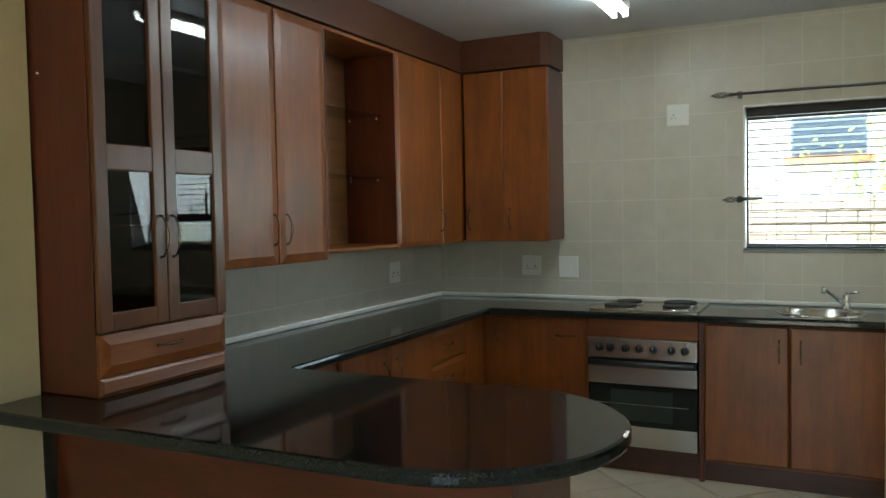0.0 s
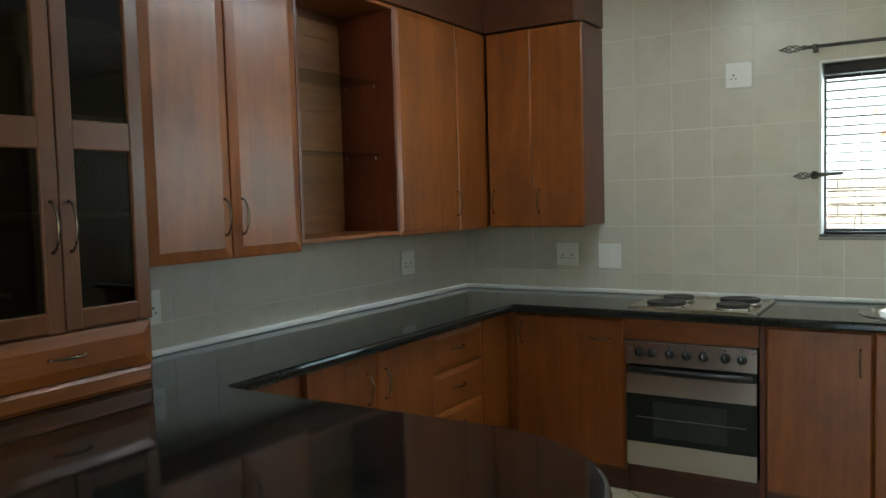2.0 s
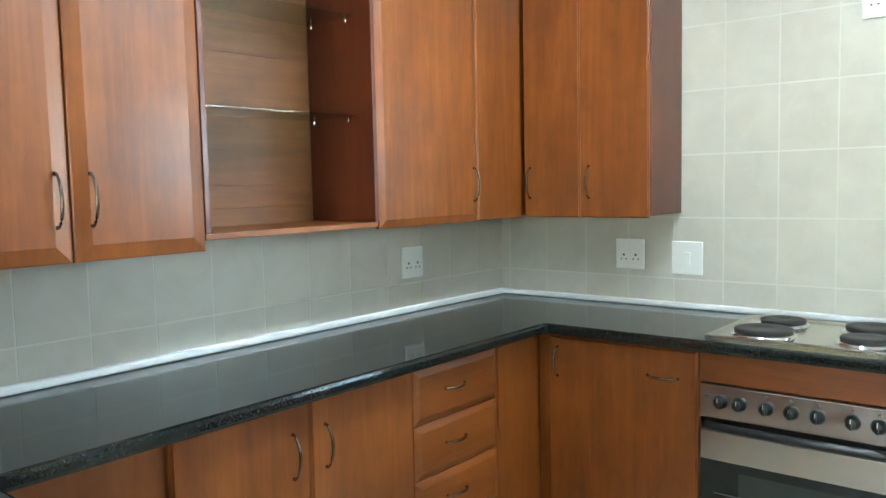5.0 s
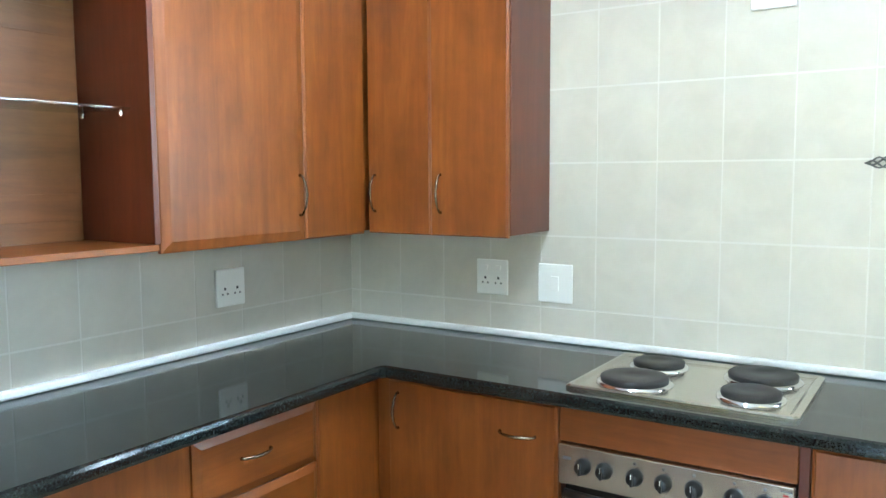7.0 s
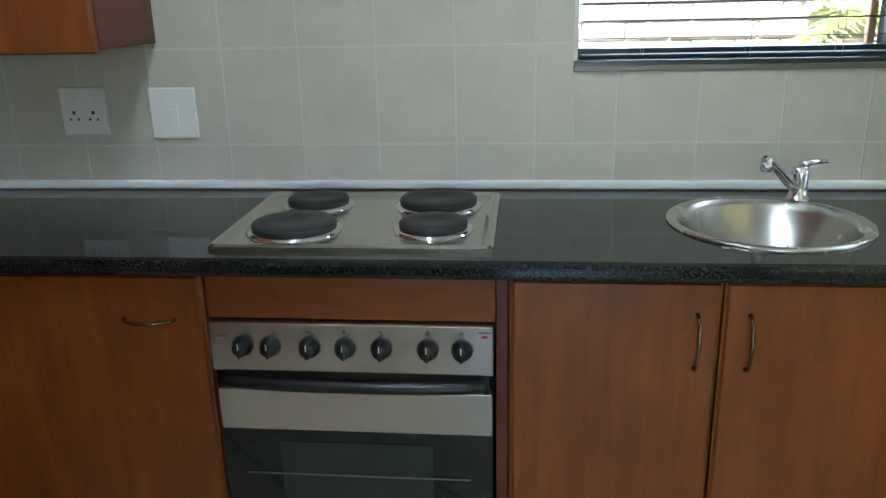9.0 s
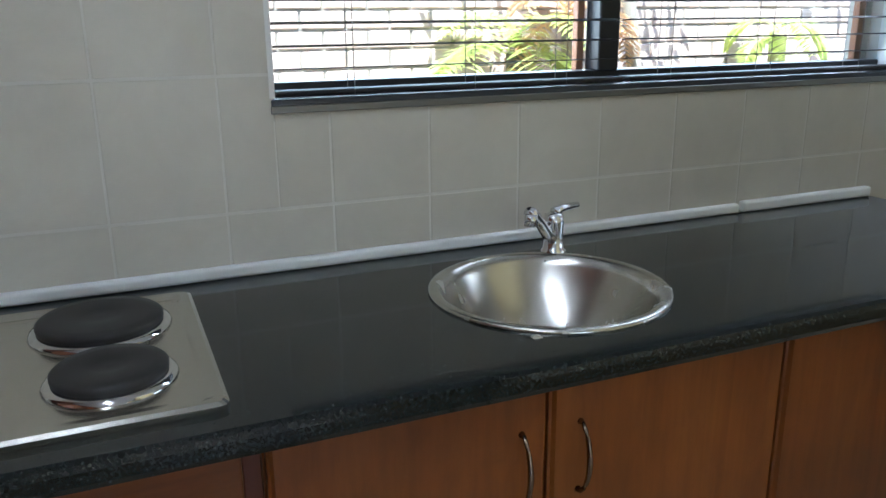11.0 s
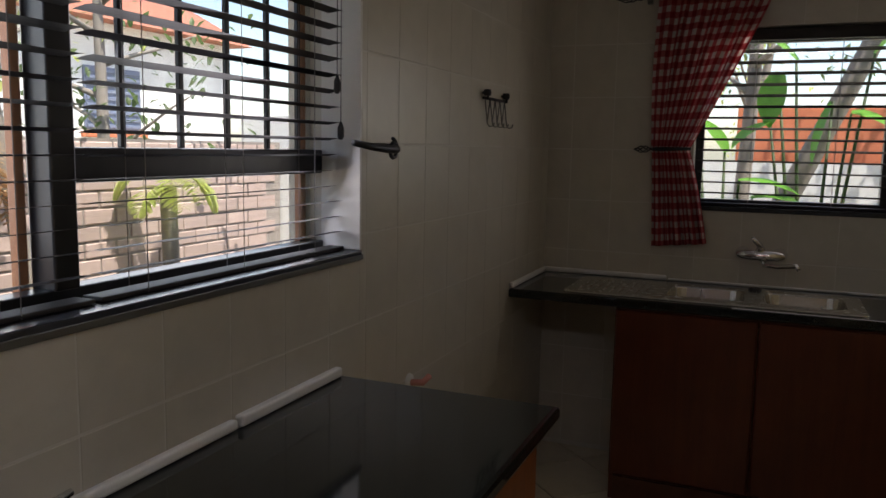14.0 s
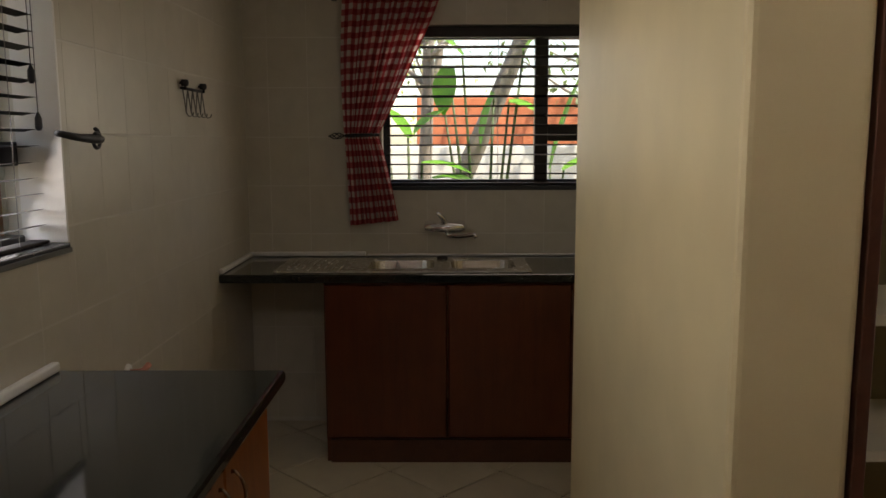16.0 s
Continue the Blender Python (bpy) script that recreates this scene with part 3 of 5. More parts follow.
def upper_open():
    c = thing("open_shelf_cabinet", (0.16, -1.5, ZB), "open cherry wall cabinet with two glass shelves", "cabinet", "kitchen wall cabinets")
    y0, y1 = -1.843, -1.175
    box("back", (0.003, y0, ZB), (0.014, y1, ZT), WOOD_IN, c)
    box("bottom", (0.016, y0, ZB), (0.322, y1, ZB + 0.018), WOOD_Y, c, 0.002)
    box("top", (0.016, y0, ZT - 0.018), (0.322, y1, ZT), WOOD_Y, c, 0.002)
    # side boards in a darker tone than the top and bottom
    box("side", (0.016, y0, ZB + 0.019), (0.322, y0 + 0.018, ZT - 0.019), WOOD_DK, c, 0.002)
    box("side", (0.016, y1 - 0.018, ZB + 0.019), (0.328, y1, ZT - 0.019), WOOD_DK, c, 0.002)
    for z in (1.655, 1.985):
        box("glass_shelf", (0.02, y0 + 0.02, z), (0.25, y1 - 0.02, z + 0.006), SHELFGLASS, c, 0.001, 1)
        for x in (0.05, 0.22):
            for y in (y0 + 0.026, y1 - 0.026):
                lathe("shelf_pin", [(0.006, 0.0), (0.006, -0.013), (0.004, -0.016)], (x, y, z - 0.001), CHROME, c, 10, "z", True)
    for z in (1.36, 1.86, 2.05, 2.2):
        box("batten", (0.0145, y0 + 0.02, z), (0.017, y1 - 0.02, z + 0.075), WOOD_IN, c, 0.001, 1)


def upper_corner():
    c = thing("wall_cabinet", (0.16, -0.7, ZB), "cherry corner wall cabinet with one wide door", "cabinet", "kitchen wall cabinets")
    box("body", (0.002, -1.17, ZB + 0.002), (0.305, -0.002, ZT), WOOD, c)
    d = panel_door("door", 0.552, ZT - ZB + 0.01, WOOD, c, (0.306, -1.168, ZB - 0.008), "+x", 0.03)
    bow_handle(d, (0.326, -0.645, 1.42), (1, 0, 0), (0, 0, 1), 0.125)
    d = panel_door("door", 0.302, ZT - ZB + 0.01, WOOD, c, (0.306, -0.612, ZB - 0.008), "+x", 0.006, 0.016)


def upper_north():
    c = thing("wall_cabinet", (0.6, -0.15, ZB), "cherry wall cabinet with two doors beside the tiles", "cabinet", "kitchen wall cabinets")
    box("body", (0.328, -0.285, ZB + 0.002), (0.888, -0.002, ZT), WOOD_DK, c)
    for x, w, hx in ((0.33, 0.262, 0.362), (0.595, 0.29, 0.635)):
        d = panel_door("door", w, ZT - ZB + 0.005, WOOD, c, (x, -0.286, ZB - 0.005), "-y", 0.005, 0.018)
        bow_handle(d, (hx, -0.304, 1.42), (0, -1, 0), (0, 0, 1), 0.125)


upper_pair()
upper_open()
upper_corner()
upper_north()
fascia = thing("cabinet_fascia", (0.3, -0.3, ZT), "dark cherry fascia boards between cabinets and ceiling", "fascia")
box("board", (0.002, -3.18, ZT + 0.012), (0.318, -0.002, H - 0.002), wood("dark_fascia_y", (0.075, 0.024, 0.009), (0.115, 0.038, 0.014), (0.15, 0.052, 0.019), "y"), fascia, 0.003)
bm = bmesh.new()
vs = [(0.319, -0.002), (0.319, -0.308), (0.845, -0.308), (0.893, -0.262), (0.893, -0.002)]
lo = [bm.verts.new((x, y, ZT + 0.012)) for x, y in vs]
hi = [bm.verts.new((x, y, H - 0.002)) for x, y in vs]
bm.faces.new(lo[::-1])
bm.faces.new(hi)
for k in range(5):
    bm.faces.new((lo[k], lo[(k + 1) % 5], hi[(k + 1) % 5], hi[k]))
mesh_ob("board", bm, wood("dark_fascia_x", (0.075, 0.024, 0.009), (0.115, 0.038, 0.014), (0.15, 0.052, 0.019), "x"), fascia)


# ---- display hutch on the worktop ----
def hutch():
    c = thing("display_cabinet", (0.19, -2.9, 0.90), "tall dark cherry display cabinet with smoky glass doors", "cabinet")
    x1, y0, y1, top = 0.375, -3.175, -2.60, 2.34
    box("side", (0.003, y0, 0.901), (x1 - 0.022, y0 + 0.02, top), WOOD_DK, c, 0.002)
    box("side", (0.003, y1 - 0.02, 1.10), (x1 - 0.022, y1, top), WOOD_DK, c, 0.002)
    box("back", (0.003, y0 + 0.02, 0.901), (0.012, y1 - 0.02, top), WOOD_IN, c)
    box("base", (0.013, y0 + 0.021, 0.901), (x1 - 0.024, y1, 1.085), WOOD_DK, c)
    for z in (1.10, 1.44, 1.72, 2.0, 2.31):
        box("shelf", (0.013, y0 + 0.021, z - 0.018), (x1 - 0.05, y1 - 0.021, z), WOOD_Y, c, 0.002)
    w = 0.286
    for j, y in enumerate((y0 + 0.002, y0 + 0.002 + w + 0.003)):
        d = thing("door", (x1 - 0.02, y, 1.105), "", "")
        d.parent = c
        d.matrix_parent_inverse = Matrix.Translation(-c.location)
        xa, xb = x1 - 0.02, x1
        s = 0.052
        bm = bmesh.new()
        for a, b, z0, z1 in ((y, y + s, 1.105, top), (y + w - s, y + w, 1.105, top)):
            add_box(bm, (xa, a, z0), (xb, b, z1), 0.005, 2)
        mesh_ob("stile", bm, WOOD_MID, d)
        for z0, z1 in ((1.107, 1.165), (1.615, 1.70), (top - 0.07, top - 0.002)):
            box("rail", (xa + 0.001, y + s - 0.004, z0), (xb - 0.002, y + w - s + 0.004, z1), WOOD_MID, d, 0.005)
        box("glass", (xa + 0.006, y + s - 0.002, 1.16), (xa + 0.010, y + w - s + 0.002, top - 0.06), CABGLASS, d)
        hy = y + w - 0.026 if j == 0 else y + 0.026
        bow_handle(d, (xb, hy, 1.40), (1, 0, 0), (0, 0, 1), 0.14, 0.034)
    d = panel_door("drawer", y1 - y0 - 0.004, 0.135, WOOD_Y, c, (x1 - 0.022, y0 + 0.002, 0.965), "+x", 0.035, 0.024)
    bow_handle(d, (x1 + 0.002, -2.89, 1.035), (1, 0, 0), (0, 1, 0), 0.11, 0.02)
    panel_door("plinth", y1 - y0 - 0.004, 0.06, WOOD_Y, c, (x1 - 0.022, y0 + 0.002, 0.902), "+x", 0.012, 0.016)
    lathe("knob", [(0.004, 0.0), (0.004, 0.004), (0.002, 0.006)], (0.14, y0 - 0.0005, 1.93), PLASTIC, c, 8, "y")


hutch()


# ---- base cabinets ----
def kick(name, a, b):
    return tagged(box(name, a, b, KICK, None, 0.002), "dark stained kick board along the floor", "kick board", "kick boards")


DZ0, DZ1 = 0.125, 0.852
c = thing("base_cabinet", (0.28, -2.1, 0), "orange-brown cherry base cabinet with two doors", "cabinet", "kitchen base cabinets")
box("body", (0.004, -2.52, 0.11), (0.548, -1.295, 0.858), WOOD, c)
for y, w, hy in ((-2.13, 0.416, -1.775), (-1.711, 0.416, -1.66)):
    d = panel_door("door", w, DZ1 - DZ0, WOOD, c, (0.549, y, DZ0), "+x", 0.008)
    bow_handle(d, (0.569, hy, 0.715), (1, 0, 0), (0, 0, 1), 0.12)
c = thing("drawer_cabinet", (0.28, -1.0, 0), "cherry base cabinet with four drawers", "cabinet", "kitchen base cabinets")
box("body", (0.004, -1.292, 0.11), (0.548, -0.002, 0.858), WOOD, c)
for k in range(4):
    z = DZ1 - 0.1795 * (k + 1) - 0.005
    d = panel_door("drawer", 0.438, 0.176, WOOD_Y, c, (0.549, -1.289, z), "+x", 0.022)
    bow_handle(d, (0.568, -1.09, z + 0.095), (1, 0, 0), (0, 1, 0), 0.10, 0.024)
panel_door("filler", 0.262, DZ1 - DZ0, WOOD, c, (0.549, -0.848, DZ0), "+x", 0.005, 0.018)

FY = -0.548
c = thing("base_cabinet", (0.9, -0.3, 0), "orange-brown cherry base cabinet beside the oven", "cabinet", "kitchen base cabinets")
box("body", (0.552, FY + 0.001, 0.11), (1.183, -0.004, 0.858), WOOD, c)
d = panel_door("door", 0.575, DZ1 - DZ0, WOOD, c, (0.606, FY, DZ0), "-y", 0.008)
bow_handle(d, (1.06, FY - 0.02, 0.752), (0, -1, 0), (1, 0, 0), 0.11)
bow_handle(d, (0.645, FY - 0.02, 0.755), (0, -1, 0), (0, 0, 1), 0.11)

c = thing("oven_housing", (1.49, -0.3, 0), "cherry housing around the built-in oven", "cabinet", "kitchen base cabinets")
box("rail", (1.187, FY - 0.012, 0.755), (1.79, -0.06, 0.858), WOOD_H, c, 0.003)
box("side", (1.185, FY, 0.0), (1.1865, -0.05, 0.754), WOOD_DK, c)
box("side", (1.7905, FY - 0.008, 0.0), (1.815, -0.05, 0.858), WOOD_DK, c, 0.002)
box("base", (1.188, FY + 0.03, 0.11), (1.788, -0.05, 0.15), KICK, c)

c = thing("base_cabinet", (2.2, -0.3, 0), "cherry base cabinet with two doors under the basin", "cabinet", "kitchen base cabinets")
bm = bmesh.new()
for a, b in (((1.817, FY + 0.001, 0.11), (2.688, -0.004, 0.13)), ((1.817, FY + 0.001, 0.13), (1.835, -0.004, 0.858)), ((2.67, FY + 0.001, 0.13), (2.688, -0.004, 0.858)), ((1.835, FY + 0.001, 0.82), (2.67, FY + 0.02, 0.858)), ((1.835, -0.016, 0.13), (2.67, -0.004, 0.858))):
    add_box(bm, a, b)
mesh_ob("body", bm, WOOD, c)
for x, w, hx in ((1.82, 0.41, 2.185), (2.235, 0.452, 2.285)):
    d = panel_door("door", w, DZ1 - DZ0, WOOD, c, (x, FY, DZ0), "-y", 0.008)
    bow_handle(d, (hx, FY - 0.02, 0.725), (0, -1, 0), (0, 0, 1), 0.115)
c = thing("base_cabinet", (3.1, -0.3, 0), "cherry base cabinet with two doors at the worktop end", "cabinet", "kitchen base cabinets")
box("body", (2.692, FY + 0.001, 0.11), (3.515, -0.004, 0.858), WOOD, c)
for x, w, hx in ((2.695, 0.415, 3.07), (3.114, 0.40, 3.165)):
    d = panel_door("door", w, DZ1 - DZ0, WOOD, c, (x, FY, DZ0), "-y", 0.008)
    bow_handle(d, (hx, FY - 0.02, 0.725), (0, -1, 0), (0, 0, 1), 0.115)
kick("kick_board", (0.56, FY + 0.03, 0.0), (3.51, FY + 0.05, 0.109))
kick("kick_board", (0.50, -2.52, 0.0), (0.52, FY + 0.04, 0.109))
pen = thing("peninsula_base", (0.9, -2.9, 0), "red-brown mahogany panelled base below the peninsula", "cabinet")
box("panel", (0.108, -3.14, 0.0), (1.72, -3.12, 0.858), WOOD_DKX, pen, 0.003)
box("body", (0.108, -3.119, 0.0), (1.70, -2.60, 0.858), WOOD_DK, pen, 0.002)


# ---- oven and hob ----
def oven():
    o = thing("built_in_oven", (1.487, -0.3, 0.15), "stainless steel built-in oven with seven black knobs", "oven")
    x0, x1, y = 1.19, 1.786, -0.565
    box("body", (x0 + 0.01, y + 0.02, 0.153), (x1 - 0.01, -0.06, 0.748), BLKPLASTIC, o)
    box("control_panel", (x0, y - 0.012, 0.642), (x1, y + 0.019, 0.752), STEEL, o, 0.003)
    box("door_top", (x0 + 0.003, y - 0.008, 0.50), (x1 - 0.003, y + 0.019, 0.598), STEEL, o, 0.003)
    box("door_glass", (x0 + 0.003, y - 0.004, 0.272), (x1 - 0.003, y + 0.019, 0.498), OVENGLASS, o, 0.002)
    box("inner_window", (x0 + 0.13, y - 0.006, 0.300), (x1 - 0.13, y - 0.0045, 0.47), mat("oven_window", (0.03, 0.04, 0.036), 0.05), o)
    box("door_bottom", (x0 + 0.003, y - 0.008, 0.153), (x1 - 0.003, y + 0.019, 0.27), STEEL, o, 0.003)
    bm = bmesh.new()
    pts = [(x0 + 0.02 + (x1 - x0 - 0.04) * k / 14, y - 0.012 - 0.018 * math.sin(math.pi * k / 14) ** 0.5, 0.618) for k in range(15)]
    add_tube(bm, pts, 0.0135, 10)
    mesh_ob("handle", bm, BLKPLASTIC, o, True)
    tube("shelf_rail", [(x0 + 0.05, y - 0.0066, 0.39), (x1 - 0.05, y - 0.0066, 0.39)], 0.0018, GREY, o, 6)
    for k, x in enumerate((1.262, 1.322, 1.405, 1.48, 1.556, 1.652, 1.722)):
        n = lathe("knob", [(0.0225, 0.0), (0.0225, 0.005), (0.019, 0.009), (0.0165, 0.022), (0.014, 0.024)], (x, y - 0.0125, 0.70), BLKPLASTIC, o, 20, "y")
        bm = bmesh.new()
        add_box(bm, (x - 0.0035, y - 0.042, 0.683), (x + 0.0035, y - 0.034, 0.717), 0.0015, 1)
        mesh_ob("grip", bm, BLKPLASTIC, n)
        box("pointer", (x - 0.001, y - 0.0428, 0.703), (x + 0.001, y - 0.0421, 0.7165), PLASTIC, n)
        if k > 1:
            lathe("dial_mark", [(0.0045, 0.0), (0.0045, 0.0008)], (x, y - 0.0122, 0.736), GREY, o, 12, "y")
    box("brand_badge", (1.205, y - 0.0132, 0.712), (1.228, y - 0.0122, 0.72), GREY, o)
    box("indicator_lamp", (1.762, y - 0.0138, 0.728), (1.774, y - 0.0122, 0.732), RED, o)
    box("label_bar", (1.755, y - 0.0132, 0.738), (1.782, y - 0.0122, 0.741), GREY, o)


oven()


def hob():
    h = thing("electric_hob", (1.49, -0.3, 0.90), "stainless steel hob with four black solid plates", "hob")
    x0, x1, y0, y1 = 1.195, 1.785, -0.552, -0.085
    bm = bmesh.new()
    rings = []
    for d, z in ((0, 0.9005), (0, 0.908), (0.006, 0.912), (0.016, 0.912), (0.026, 0.906), (0.04, 0.905)):
        rings.append([bm.verts.new((px, py, z)) for px, py in rrect(x0 + d, x1 - d, y0 + d, y1 - d, 0.014)])
    for r0, r1 in zip(rings, rings[1:]):
        for k in range(len(r0)):
            bm.faces.new((r0[k], r0[(k + 1) % len(r0)], r1[(k + 1) % len(r0)], r1[k]))
    bm.faces.new(rings[-1])
    mesh_ob("tray", bm, steel("hob_steel", (0.6, 0.58, 0.52), 0.2, (4, 300, 300)), h)
    for x, y, r in ((1.345, -0.415, 0.093), (1.345, -0.20, 0.075), (1.64, -0.20, 0.093), (1.65, -0.405, 0.075)):
        lathe("spill_ring", [(r + 0.012, 0.0), (r + 0.01, 0.005), (r + 0.002, 0.008), (r - 0.004, 0.008)], (x, y, 0.9052), CHROME, h, 40)
        lathe("hot_plate", [(r - 0.002, 0.0), (r, 0.006), (r, 0.012), (r - 0.004, 0.0155), (r - 0.02, 0.016), (r * 0.34, 0.0155), (r * 0.31, 0.0145), (r * 0.05, 0.0145)], (x, y, 0.911), HOTPLATE, h, 40)


hob()


# ---- round basin and its tap ----
def basin():
    s = thing("round_basin", (*SINK_C, 0.75), "round stainless steel basin set in the worktop", "sink")
    R = SINK_R
    lathe("bowl", [(R, 0.9006), (R, 0.904), (R - 0.004, 0.9065), (R - 0.016, 0.9065), (R - 0.022, 0.903), (R - 0.03, 0.885), (0.135, 0.775), (0.12, 0.766), (0.03, 0.762)], (*SINK_C, 0), SINK, s, 64)
    lathe("waste", [(0.034, 0.7632), (0.03, 0.765), (0.022, 0.761), (0.004, 0.76)], (*SINK_C, 0), CHROME, s, 24)
    t = thing("basin_mixer_tap", (2.497, -0.125, 0.90), "chrome single lever mixer tap behind the basin", "tap")
    x, y = 2.497, -0.125
    lathe("body", [(0.026, 0.9005), (0.026, 0.908), (0.021, 0.912), (0.019, 0.94), (0.021, 0.968), (0.019, 0.982), (0.008, 0.987)], (x, y, 0), CHROME, t, 24)
    v = Vector((-0.6, -0.55, 0)).normalized()
    pts = [Vector((x, y, 0.935)) + v * 0.012, Vector((x, y, 0.955)) + v * 0.05, Vector((x, y, 0.99)) + v * 0.10, Vector((x, y, 1.015)) + v * 0.14, Vector((x, y, 1.018)) + v * 0.155]
    tube("spout", pts, [0.013, 0.012, 0.0105, 0.011, 0.0125], CHROME, t, 12)
    e = Vector((x, y, 1.016)) + v * 0.15
    tube("aerator", [e, e - Vector((0, 0, 0.022))], 0.0125, CHROME, t, 14)
    tube("lever", [(x, y, 0.985), (x + 0.02, y + 0.004, 0.992), (x + 0.062, y + 0.01, 0.994)], [0.012, 0.008, 0.006], CHROME, t, 10)


basin()
box_logo = tagged(box("water_spot", (2.235, -0.512, 0.9004), (2.25, -0.498, 0.9012), CHROME), "small shiny water drop on the black granite", "water drop")


# ---- scullery ----
c = thing("scullery_cabinet", (5.35, -1.3, 0), "dark mahogany base cabinet with two doors under the sink", "cabinet")
bm = bmesh.new()
for a, b in (((5.085, -0.487, 0.0), (EX - 0.01, -0.47, 0.858)), ((5.086, -2.84, 0.11), (EX - 0.01, -0.488, 0.13)), ((5.085, -1.615, 0.13), (EX - 0.01, -1.60, 0.70)), ((5.085, -2.84, 0.82), (5.10, -0.488, 0.858))):
    add_box(bm, a, b)
mesh_ob("body", bm, WOOD_DK, c)
for y, w in ((-1.035, 0.565), (-1.605, 0.565), (-2.175, 0.565)):
    panel_door("door", w, 0.73, WOOD_DK, c, (5.084, y, 0.12), "-x", 0.008)
box("plinth", (5.068, -2.84, 0.0), (5.085, -0.49, 0.109), KICK, c)


def scullery_sink():
    s = thing("double_sink", (5.3, -0.85, 0.90), "stainless steel double bowl sink with drainer", "sink")
    bm = bmesh.new()
    z = 0.906
    outer = rrect(5.09, 5.52, -1.43, -0.23, 0.03)
    ro = [bm.verts.new((*p, 0.9006)) for p in outer]
    r1 = [bm.verts.new((p.x, p.y, z)) for p in offset_ring(outer, 0.004)]
    n = len(ro)
    for k in range(n):
        bm.faces.new((ro[k], ro[(k + 1) % n], r1[(k + 1) % n], r1[k]))
    hrs = []
    for b in BOWLS:
        prev = None
        for d, zz in ((0.004, z), (0.008, z - 0.005), (0.016, z - 0.05), (0.03, z - 0.15), (0.06, z - 0.16)):
            ring = [bm.verts.new((p.x, p.y, zz)) for p in offset_ring(b, d)]
            if prev is None:
                hrs.append(ring)
            else:
                for k in range(len(ring)):
                    bm.faces.new((prev[k], prev[(k + 1) % len(ring)], ring[(k + 1) % len(ring)], ring[k]))
            prev = ring
        bm.faces.new(prev)
    edges = []
    for i, loop in enumerate([r1] + hrs):
        for k in range(len(loop)):
            a, b = loop[k], loop[(k + 1) % len(loop)]
            edges.append(bm.edges.get((a, b)) or bm.edges.new((a, b)))
    bmesh.ops.triangle_fill(bm, use_beauty=True, edges=edges)
    mesh_ob("basin", bm, SINK, s)
    for k in range(9):
        y = -0.29 - 0.035 * k
        tube("drain_rib", [(5.16, y, 0.9065), (5.46, y, 0.9065)], 0.003, SINK, s, 6)
    lathe("waste_plug", [(0.028, 0.0), (0.028, 0.01), (0.02, 0.014)], (5.49, -1.01, 0.906), BLKPLASTIC, s, 16)
    t = thing("wall_mixer_tap", (EX, -1.02, 1.06), "chrome wall mounted mixer tap with a lever", "tap")
    for y in (-0.945, -1.105):
        lathe("flange", [(0.032, 0.0), (0.03, 0.008), (0.016, 0.014), (0.014, 0.04)], (EX, y, 1.055), CHROME, t, 20, "x")
    tube("body", [(EX - 0.055, -0.92, 1.055), (EX - 0.055, -0.96, 1.055), (EX - 0.055, -1.025, 1.055), (EX - 0.055, -1.09, 1.055), (EX - 0.055, -1.125, 1.055)], [0.018, 0.024, 0.028, 0.024, 0.018], CHROME, t, 16)
    tube("lever", [(EX - 0.06, -1.02, 1.08), (EX - 0.066, -1.015, 1.105), (EX - 0.12, -0.985, 1.135)], [0.02, 0.014, 0.008], CHROME, t, 12)
    tube("spout", [(EX - 0.06, -1.03, 1.04), (EX - 0.09, -1.04, 1.015), (EX - 0.15, -1.10, 1.02), (EX - 0.2, -1.17, 1.035), (EX - 0.21, -1.18, 1.02)], 0.0105, CHROME, t, 12)


scullery_sink()


# ---- curtain rails, hold-backs, curtain ----
def add_cage(bm, tip, base, r=0.017, wires=4, turns=0.75):
    """A twisted wire cage from base to tip."""
    t, b = Vector(tip), Vector(base)
    d = t - b
    u = d.normalized().cross(Vector((0, 0, 1))).normalized()
    w = d.normalized().cross(u)
    for i in range(wires):
        pts = []
        for k in range(11):
            s = k / 10
            a = 2 * math.pi * (i / wires + turns * s)
            pts.append(b + d * s + r * math.sin(math.pi * s) * (math.cos(a) * u + math.sin(a) * w))
        add_tube(bm, pts, 0.0028, 5)
    add_tube(bm, [t - d * 0.04, t + d * 0.06], [0.005, 0.002], 6)


def curtain_rod(a, b, m, brackets, wall, label):
    e = thing("curtain_rod", a, label, "curtain rod", "curtain rods")
    A, B = Vector(a), Vector(b)
    d = (B - A).normalized()
    tube("rod", [A, B], 0.0085, m, e, 10)
    for end, way in ((A, -d), (B, d)):
        bm = bmesh.new()
        add_cage(bm, end + way * 0.115, end + way * 0.01)
        add_tube(bm, [end, end + way * 0.02], 0.011, 8)
        mesh_ob("finial", bm, m, e, True)
    for p in brackets:
        bm = bmesh.new()
        q = A + d * p
        add_tube(bm, [q, q + Vector(wall)], 0.006, 8)
        add_box(bm, q + Vector(wall) * 0.85 - Vector((0.012, 0.012, 0.02)), q + Vector(wall) * 0.85 + Vector((0.012, 0.012, 0.02)), 0.002)
        add_lathe(bm, [(0.014, -0.006), (0.014, 0.006)], q, 12, "x" if abs(d.x) > 0.5 else "y", True)
        mesh_ob("bracket", bm, PEWTER, e)
    return e


curtain_rod((1.915, -0.065, 2.11), (3.86, -0.065, 2.11), PEWTER, (0.035, 1.91), (0, 0.06, 0), "pewter curtain rod with twisted cage finials")
curtain_rod((5.565, -0.44, 2.215), (5.565, -2.3, 2.215), IRON, (0.03, 1.09, 1.83), (0.06, 0, 0), "black curtain rod above the scullery window")


